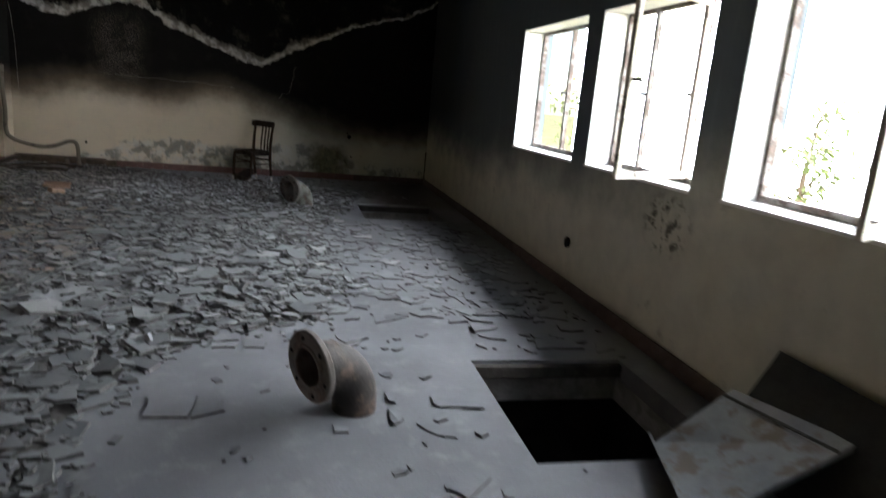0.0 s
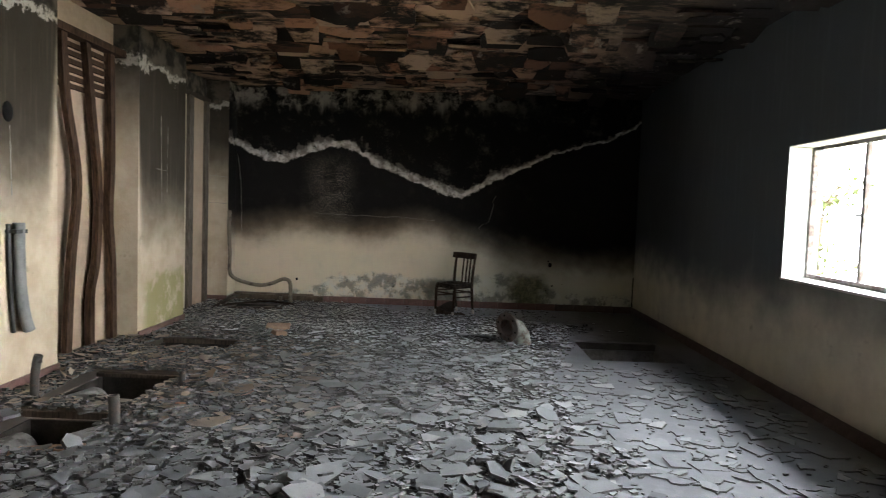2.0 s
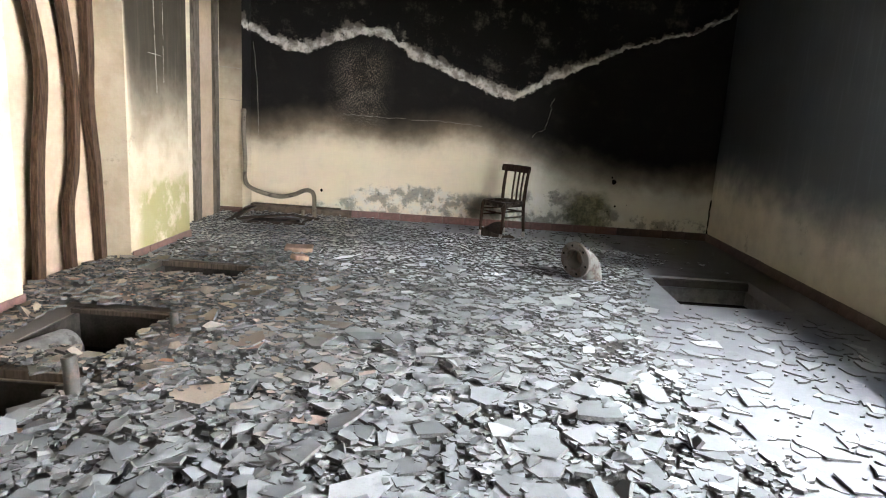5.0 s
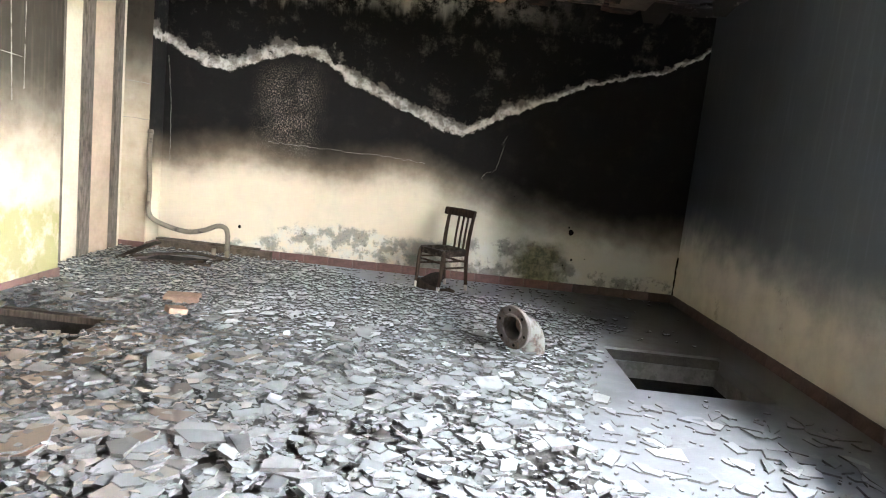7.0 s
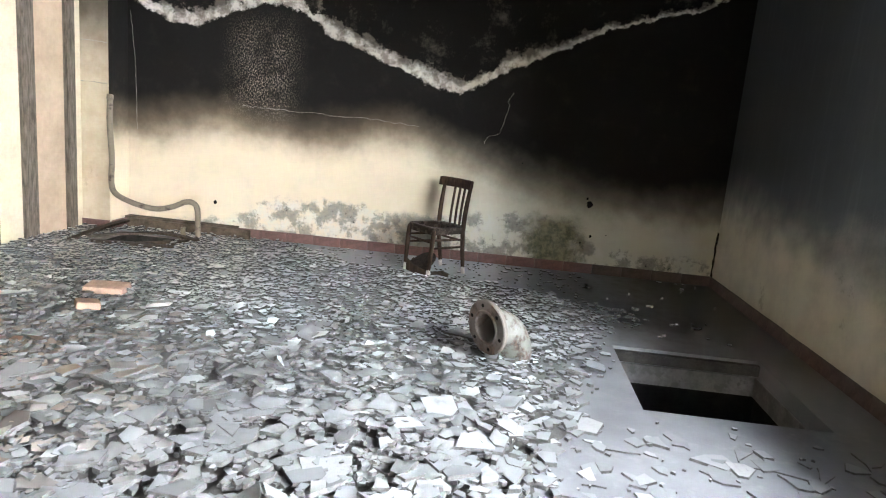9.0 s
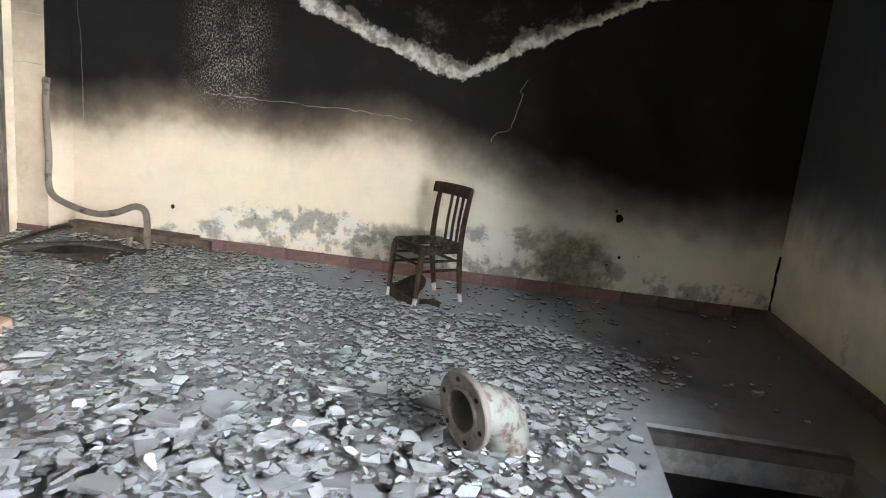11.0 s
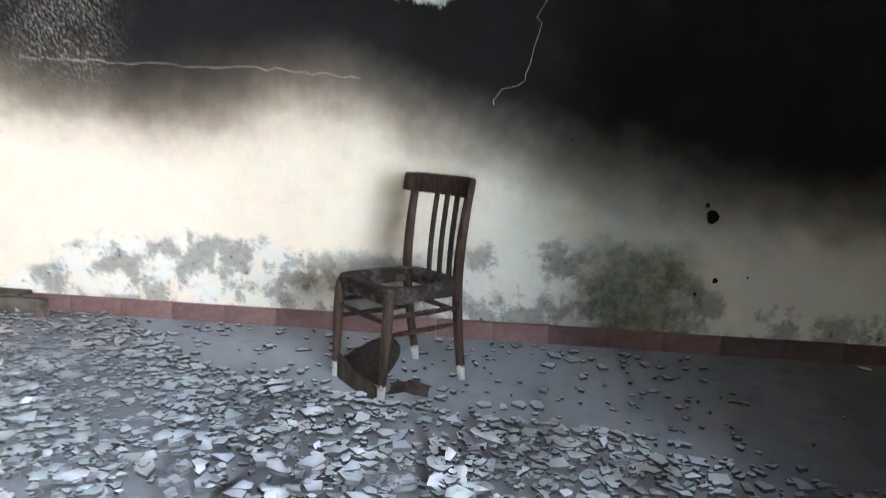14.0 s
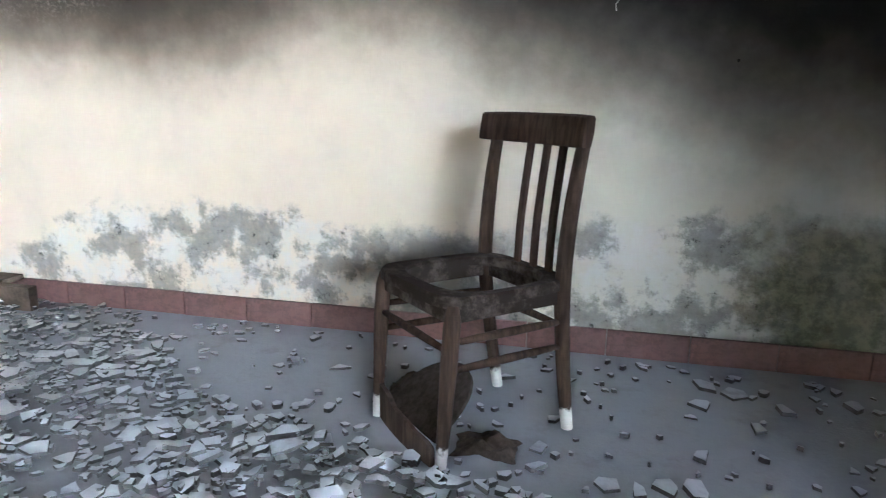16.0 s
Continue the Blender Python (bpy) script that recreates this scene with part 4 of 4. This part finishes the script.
def rag(x, y, size, seed, h):
    bm = bmesh.new()
    n = 14
    grid = [[None] * (n + 1) for _ in range(n + 1)]
    for i in range(n + 1):
        for j in range(n + 1):
            u, v = i / n * 2 - 1, j / n * 2 - 1
            r = max(0.0, 1 - (u * u + v * v) * 0.62)
            k = noise.noise((u * 2 + seed, v * 2, 1)) * 0.6 + noise.noise((u * 5 + seed, v * 5, 2)) * 0.25
            s = 1 + 0.3 * noise.noise((u * 1.4, v * 1.4, seed))
            grid[i][j] = bm.verts.new((x + u * size[0] * s, y + v * size[1] * s, 0.006 + h * r * (0.6 + k)))
    for i in range(n):
        for j in range(n):
            bm.faces.new((grid[i][j], grid[i + 1][j], grid[i + 1][j + 1], grid[i][j + 1]))
    return thing("rag", bm, M_DARKWOOD, "crumpled scorched dark rag on the floor under the chair", "rag", smooth=True)


chair()
seat_panel()
rag(-2.69, -0.8, (0.085, 0.06), 3.0, 0.05)
rag(-2.93, -0.56, (0.12, 0.08), 8.0, 0.13)

# ---- flanged pipe elbows standing in the floor ----


def elbow(base, direction, label, tint):
    root = empty("pipe_elbow", label, "pipe", pose(*base), "flanged pipe elbows")
    d = Vector((*direction, 0)).normalized()
    R = 0.215
    end = math.radians(96)
    bm = bmesh.new()
    path = [Vector((0, 0, -0.05)), Vector((0, 0, 0.02))]
    for k in range(13):
        a = end * k / 12
        path.append(d * (R - R * math.cos(a)) + Vector((0, 0, 0.045 + R * math.sin(a))))
    tube(bm, path, 0.102, 24, False)
    part("elbow_body", bm, tint, root, "cast body with pale flaking paint", True)
    tip = path[-1]
    ax = d * math.sin(end) + Vector((0, 0, math.cos(end)))
    side = ax.cross(Vector((0, 0, 1))).normalized()
    upv = side.cross(ax)
    # flange with a bore
    bm = bmesh.new()
    rings = []
    for r, h in ((0.102, -0.012), (0.157, -0.012), (0.163, -0.006), (0.163, 0.014), (0.157, 0.02), (0.105, 0.02), (0.1, 0.027), (0.089, 0.027), (0.084, 0.02), (0.082, -0.12)):
        rings.append([bm.verts.new(tip + ax * h + (side * math.cos(2 * math.pi * j / 40) + upv * math.sin(2 * math.pi * j / 40)) * r) for j in range(40)])
    for r0, r1 in zip(rings, rings[1:]):
        for j in range(40):
            bm.faces.new((r0[j], r0[(j + 1) % 40], r1[(j + 1) % 40], r1[j]))
    fl = part("flange", bm, M_FLANGE, root, "rusty iron flange with bolt holes")
    bm = bmesh.new()
    c = tip + ax * -0.11
    bmesh.ops.create_circle(bm, cap_ends=True, segments=24, radius=0.083, matrix=Matrix.Translation(c) @ ax.to_track_quat("Z", "Y").to_matrix().to_4x4())
    part("bore", bm, M_BORE, root)
    for k in range(6):
        a = 2 * math.pi * (k + 0.3) / 6
        c = tip + ax * 0.0205 + (side * math.cos(a) + upv * math.sin(a)) * 0.13
        bm = bmesh.new()
        bmesh.ops.create_cone(bm, cap_ends=True, segments=12, radius1=0.012, radius2=0.011, depth=0.003, matrix=Matrix.Translation(c) @ ax.to_track_quat("Z", "Y").to_matrix().to_4x4())
        part("bolt_hole", bm, M_HOLE, fl)
    return root


elbow((-2.02, -2.9, 0.0), (-0.74, -0.67), "rusty flanged pipe elbow with pale green flaking paint rising from rubble", M_ELBOW)
elbow((-1.86, -8.12, 0.0), (-0.84, -0.52), "dark rusty flanged pipe elbow rising from bare floor", M_DARKRUST)

# ---- pipes and conduits ----


bm = bmesh.new()
tube(bm, smooth_path([(-6.17, -0.37, 1.34), (-6.17, -0.38, 1.1), (-6.15, -0.38, 0.75), (-6.15, -0.39, 0.5), (-6.09, -0.4, 0.39), (-5.9, -0.41, 0.32), (-5.68, -0.41, 0.285), (-5.5, -0.41, 0.32), (-5.35, -0.41, 0.385), (-5.26, -0.41, 0.375), (-5.225, -0.41, 0.3), (-5.22, -0.41, 0.12), (-5.21, -0.41, -0.01)]), 0.028, 12)
pp = thing("bent_pipe", bm, M_PIPE, "bent old painted pipe running down the pier to the floor", "pipe", smooth=True)
bm = bmesh.new()
tube(bm, [(-6.17, -0.37, 1.34), (-6.175, -0.36, 1.38)], [0.034, 0.03], 12)
part("collar", bm, M_PIPE, pp)

bm = bmesh.new()
tube(bm, smooth_path([(-6.1, -5.245, 1.3), (-6.095, -5.25, 1.05), (-6.09, -5.24, 0.8), (-6.085, -5.2, 0.58), (-6.07, -5.17, 0.47)]), 0.042, 14)
cd = thing("conduit", bm, M_CONDUIT, "loose grey corrugated conduit hanging on the cream wall", "conduit", smooth=True)
# thin dark tube along the wall, following the conduit
bm = bmesh.new()
tube(bm, smooth_path([(-6.13, -5.32, 1.29), (-6.125, -5.31, 0.9), (-6.12, -5.28, 0.47)]), 0.016, 10)
part("dark_tube", bm, M_DARKSTEEL, cd, "thin dark tube beside the conduit", True)
part("wall_clip", boxed((-6.15, -5.33, 1.22), (-6.06, -5.2, 1.25), 0.004), M_DARKSTEEL, cd)


def stub(x, y, h, r, lean, label, mat):
    bm = bmesh.new()
    rings = tube(bm, smooth_path([(x, y, -0.06), (x, y, h * 0.5), (x + lean * 0.5, y, h * 0.85), (x + lean, y, h)]), r, 12, False)
    inner = [bm.verts.new(v.co.lerp(Vector((x + lean, y, h)), 0.25)) for v in rings[-1]]
    deep = [bm.verts.new(v.co - Vector((0, 0, 0.05))) for v in inner]
    for j in range(12):
        bm.faces.new((rings[-1][j], rings[-1][(j + 1) % 12], inner[(j + 1) % 12], inner[j]))
        bm.faces.new((inner[j], inner[(j + 1) % 12], deep[(j + 1) % 12], deep[j]))
    bm.faces.new(deep)
    return thing("pipe_stub", bm, mat, label, "pipe", "cut pipe stubs", smooth=True)


stub(-5.82, -5.5, 0.36, 0.03, 0.03, "grey cut pipe stub standing by the wall", M_STUB)
stub(-4.96, -4.98, 0.15, 0.025, 0.0, "short dark pipe stub standing in rubble", M_STUB)
stub(-4.98, -6.0, 0.24, 0.035, -0.01, "thick grey pipe stub standing in rubble", M_STUB)
stub(-5.36, -0.44, 0.13, 0.025, 0.0, "short rusty pipe stub beside the trench", M_PIPE)


def duct(a, b, r, label):
    """A thick pipe lying in a pit with its end broken open."""
    bm = bmesh.new()
    a, b = Vector(a), Vector(b)
    rings = tube(bm, [a, a.lerp(b, 0.5), b], r, 20, False)
    d = (b - a).normalized()
    inner = [bm.verts.new(b + (v.co - b) * 0.86) for v in rings[-1]]
    deep = [bm.verts.new(v.co - d * 0.25) for v in inner]
    for j in range(20):
        bm.faces.new((rings[-1][j], rings[-1][(j + 1) % 20], inner[(j + 1) % 20], inner[j]))
        bm.faces.new((inner[j], inner[(j + 1) % 20], deep[(j + 1) % 20], deep[j]))
    bm.faces.new(rings[0])
    bm.faces.new(deep)
    return thing("duct", bm, M_DUCT, label, "duct", smooth=True)


duct((-5.72, -5.6, -0.1), (-5.62, -5.05, -0.12), 0.13, "broken grey cement duct in a floor pit")
duct((-5.6, -6.6, -0.1), (-5.52, -6.1, -0.12), 0.13, "broken grey cement duct in a floor pit")
duct((-5.97, -0.93, -0.07), (-5.42, -0.56, -0.05), 0.058, "dirty clay pipe lying in the trench").data.materials[0] = M_CLAY

# rims of the pits
for x0, x1, y0, y1 in HOLES[:2]:
    bm = bmesh.new()
    box(bm, (x0 - 0.0, y1 - 0.05, -0.09), (x1, y1 - 0.002, -0.02))
    thing("pit_lip", bm, M_LIP, "dirty dark timber edge of the service pit", "pit edge", kind="structure")
for lo, hi, lab in (((-5.8, -4.72, 0.0), (-5.0, -4.66, 0.035), "charred board at the pit edge"), ((-5.9, -5.79, 0.0), (-5.0, -5.7, 0.05), "charred board between two pits"), ((-5.86, -3.3, 0.0), (-5.05, -3.24, 0.05), "charred board at the pit edge")):
    thing("charred_board", boxed(lo, hi, 0.006), M_DARKWOOD, lab, "board", "charred boards")
bm = bmesh.new()
plank(bm, [(-6.1, -0.17, 0.068), (-5.5, -0.18, 0.062), (-4.78, -0.15, 0.055)], 0.11, 0.045, (0, 0, 1), (0, 1, 0))
thing("plank", bm, M_PLANK, "weathered plank lying against the skirting", "plank")
bm = bmesh.new()
plank(bm, [(-6.16, -0.085, 0.122), (-5.5, -0.09, 0.118), (-4.95, -0.08, 0.112)], 0.11, 0.022, (0, 1, 0), (0, 0, 1))
part("ledge_board", bm, M_PLANK, bpy.context.scene.objects["plank"], "thin dark board along its top")
bm = bmesh.new()
plank(bm, [(-5.3, -6.5, 0.05), (-4.95, -6.42, 0.055)], 0.1, 0.02, (0.2, 0.97, 0), (0, 0, 1))
thing("broken_tile", bm, M_BRICK, "broken orange clay tile at the pit edge", "tile")

# charred sticks across the trench
for a, b, w in (((-6.08, -0.24, 0.1), (-6.12, -1.1, 0.035), 0.07), ((-6.12, -0.9, 0.03), (-5.5, -0.38, 0.05), 0.05), ((-6.02, -1.06, 0.03), (-5.2, -0.95, 0.035), 0.04), ((-5.62, -0.5, 0.055), (-5.12, -0.62, 0.05), 0.06), ((-5.3, -0.85, 0.02), (-5.18, -0.4, 0.03), 0.045)):
    bm = bmesh.new()
    a, b = Vector(a), Vector(b)
    d = (b - a).normalized()
    plank(bm, smooth_path([a, a.lerp(b, 0.4) + Vector((0, 0, 0.012)), b], 4), w, 0.022, d.cross(Vector((0, 0, 1))).normalized(), (0, 0, 1))
    thing("charred_stick", bm, M_DARKWOOD, "charred splintered stick lying across the trench", "stick", "charred sticks")

# the brick in the rubble
bm = boxed((-0.135, -0.075, 0), (0.135, 0.075, 0.05), 0.01)
ob = thing("brick", bm, M_BRICK, "orange hollow clay brick lying in rubble", "brick")
ob.matrix_world = pose(-4.83, -2.56, 0.055, 6, 0, 8)
bm = boxed((-0.07, -0.06, 0), (0.07, 0.06, 0.05), 0.012)
ob = thing("brick_fragment", bm, M_BRICK, "pale broken clay brick fragment in rubble", "brick")
ob.matrix_world = pose(-4.72, -2.95, 0.055, 0, 8, 40)

# ---- recess joinery ----


def warped_post(name, pts, width, depth, x, mat, label):
    bm = bmesh.new()
    plank(bm, smooth_path([(x, y, z) for y, z in pts], 6), width, depth, (0, 1, 0), (1, 0, 0))
    return thing(name, bm, mat, label, "timber", "warped recess posts")


warped_post("warped_post", [(-4.34, 2.95), (-4.28, 2.4), (-4.1, 1.66), (-4.2, 0.9), (-4.27, 0.01)], 0.09, 0.05, R1 + 0.1, M_WOOD, "warped brown timber post in the recess")
warped_post("warped_post", [(-3.93, 2.96), (-3.82, 2.3), (-3.7, 1.57), (-3.74, 0.9), (-3.84, 0.55), (-3.84, 0.01)], 0.075, 0.06, R1 + 0.08, M_WOOD, "thin twisted timber post with a torn foot")
warped_post("warped_post", [(-3.46, 2.96), (-3.44, 1.9), (-3.47, 1.35), (-3.41, 0.8), (-3.39, 0.01)], 0.085, 0.07, R1 + 0.06, M_WOOD, "dark split timber post beside the pillar")
bm = bmesh.new()
plank(bm, [(R1 + 0.09, -4.66, 2.985), (R1 + 0.09, -3.29, 2.99)], 0.07, 0.12, (0, 0, 1), (1, 0, 0))
hd = thing("recess_header", bm, M_WOOD, "brown timber header over the recess", "timber")
for k in range(6):
    part("slat", boxed((R1 + 0.012, -4.5, 2.5 + k * 0.075), (R1 + 0.04, -3.5, 2.545 + k * 0.075)), M_WOOD, hd)

door = empty("door_1", "tall blocked doorway with dark jambs and a tan panel", "door", kind="structure")
for y0, y1, mt, xx, nm in ((-2.05, -1.63, M_INFILL, 0.03, "door_panel"), (-1.63, -1.52, M_JAMBDARK, 0.075, "jamb"), (-1.52, -1.2, M_PANEL, 0.04, "door_panel"), (-1.2, -1.05, M_JAMBDARK, 0.085, "jamb"), (-1.05, -0.62, M_INFILL, 0.05, "door_panel"), (-0.62, -0.5, M_JAMBDARK, 0.09, "jamb"), (-0.5, -0.335, M_PANEL, 0.03, "door_panel")):
    part(nm, boxed((R2 + 0.004, y0 + 0.001, 0.0), (R2 + xx + 0.02, y1 - 0.001, 2.95), 0.005), mt, door)
bm = bmesh.new()
plank(bm, [(R2 + 0.1, -1.19, 0.0), (R2 + 0.1, -1.02, 0.0)], 0.02, 0.02, (1, 0, 0), (0, 0, 1))
part("threshold", bm, M_JAMBDARK, door)
part("head", boxed((R2 + 0.004, -1.72, 2.95), (R2 + 0.07, -0.345, 3.02), 0.005), M_DARKWOOD, door)

# ---- sheet metal by the near pit ----
bm = bmesh.new()
P = [Vector(p) for p in ((-0.6, -8.6, 0.03), (-0.2, -8.53, 0.24), (-0.12, -9.12, 0.3), (-0.8, -9.2, 0.06))]
n_ = (P[1] - P[0]).cross(P[3] - P[0]).normalized()
n_ = n_ if n_.z > 0 else -n_
lo = [bm.verts.new(p) for p in P]
hi = [bm.verts.new(p + n_ * 0.02) for p in P]
bm.faces.new(lo)
bm.faces.new(hi)
for k in range(4):
    bm.faces.new((lo[k], lo[(k + 1) % 4], hi[(k + 1) % 4], hi[k]))
sheet = thing("metal_cover", bm, M_STEEL, "dented grey steel cover propped beside the open pit", "cover")
bm = bmesh.new()
plank(bm, [P[0] + n_ * 0.035, P[3] + n_ * 0.035], 0.07, 0.012, n_, (P[1] - P[0]).normalized())
part("rim", bm, M_STEEL, sheet, "bent raised rim")
bm = bmesh.new()
a, b = P[1].lerp(P[0], 0.12) + n_ * 0.023, P[2].lerp(P[3], 0.12) + n_ * 0.023
plank(bm, [a, b], 0.012, 0.006, (P[1] - P[0]).normalized(), n_)
part("slot", bm, M_DARKSTEEL, sheet)
# flat dark slab tilted against the wall behind the cover
bm = bmesh.new()
plank(bm, [(-0.17, -8.58, 0.24), (-0.17, -9.55, 0.24)], 0.5, 0.02, Vector((0.5, 0, 0.87)), Vector((0.87, 0, -0.5)))
thing("leaning_slab", bm, M_DARKSTEEL, "dark flat slab leaning on the wall", "panel")

# ---- marks on the walls ----


def chip(x, z, r, seed):
    rng = random.Random(seed)
    bm = bmesh.new()
    c = bm.verts.new((x, -0.004, z))
    ring = [bm.verts.new((x + r * rng.uniform(0.7, 1.1) * math.cos(6.283 * k / 12), -0.0015, z + r * 1.15 * rng.uniform(0.75, 1.1) * math.sin(6.283 * k / 12))) for k in range(12)]
    for k in range(12):
        bm.faces.new((c, ring[k], ring[(k + 1) % 12]))
    thing("wall_chip", bm, M_HOLE, "dark chip knocked out of the plaster", "chip", kind="structure")


for k, (x, z, r) in enumerate(((-1.301, 0.711, 0.032), (-1.33, 0.765, 0.012), (-1.256, 0.385, 0.015), (-5.226, 0.352, 0.02), (-1.35, 0.31, 0.009), (-2.02, 1.06, 0.005), (-1.1, 0.41, 0.006))):
    chip(x, z, r, k)


def crack(pts, mat, r=0.0035, jag=0.018, seed=1):
    rng = random.Random(seed)
    out = []
    for p, q in zip(pts, pts[1:]):
        p, q = Vector(p), Vector(q)
        n = max(2, int((q - p).length / 0.05))
        for k in range(n):
            out.append(p.lerp(q, k / n) + Vector((rng.uniform(-jag, jag), 0, rng.uniform(-jag, jag))))
    out.append(Vector(pts[-1]))
    bm = bmesh.new()
    tube(bm, out, [r * rng.uniform(0.4, 1.2) for _ in out], 5)
    thing("plaster_crack", bm, mat, "thin crack in the sooty plaster", "crack", kind="structure")


crack([(-2.2, 0, 1.72), (-2.24, 0, 1.5), (-2.28, 0, 1.32), (-2.38, 0, 1.31), (-2.42, 0, 1.22)], M_CHALK, 0.0022, 0.024, 2)
crack([(-4.95, 0, 1.39), (-4.2, 0, 1.37), (-3.5, 0, 1.36), (-3.1, 0, 1.33)], M_CHALK, 0.0018, 0.01, 3)
crack([(-6.17, 0, 2.25), (-6.12, 0, 1.75), (-6.1, 0, 1.05)], M_CHALK, 0.0025, 0.004, 4)
crack([(-6.54, -0.331, 1.9), (-6.22, -0.331, 1.88)], M_CHALK, 0.004, 0.006, 6)
crack([(-6.54, -0.331, 1.5), (-6.22, -0.331, 1.49)], M_CHALK, 0.004, 0.006, 7)
for y0, z0, y1, z1, r in ((-2.74, 2.45, -2.71, 1.5, 0.006), (-2.56, 2.35, -2.57, 1.6, 0.004), (-2.98, 1.86, -2.6, 1.84, 0.004), (-5.27, 2.02, -5.25, 1.5, 0.007)):
    crack([(-W - 0.001, y0, z0), (-W - 0.001, y1, z1)], M_CHALK, r, 0.002, 8)
crack([(-0.005, -0.006, 0.55), (-0.012, -0.006, 0.3), (-0.004, -0.006, 0.1)], M_HOLE, 0.014, 0.006, 5)
# flat bulge, its near-black colour read as the shade of a deep hole
bm = bmesh.new()
bmesh.ops.create_uvsphere(bm, u_segments=14, v_segments=8, radius=0.07, matrix=Matrix.Translation((-W, -5.29, 2.12)) @ Matrix.Diagonal((0.12, 0.9, 1.1, 1)))
thing("wall_hole", bm, M_HOLE, "dark broken hole high in the wall", "hole", kind="structure", smooth=True)
bm = bmesh.new()
bmesh.ops.create_cone(bm, cap_ends=True, segments=16, radius1=0.045, radius2=0.04, depth=0.02, matrix=Matrix.Translation((-0.008, -6.11, 0.39)) @ Matrix.Rotation(radians(90), 4, "Y"))
thing("wall_socket", bm, M_HOLE, "dark round socket box in the window wall", "socket")

large_flakes(240, 33)
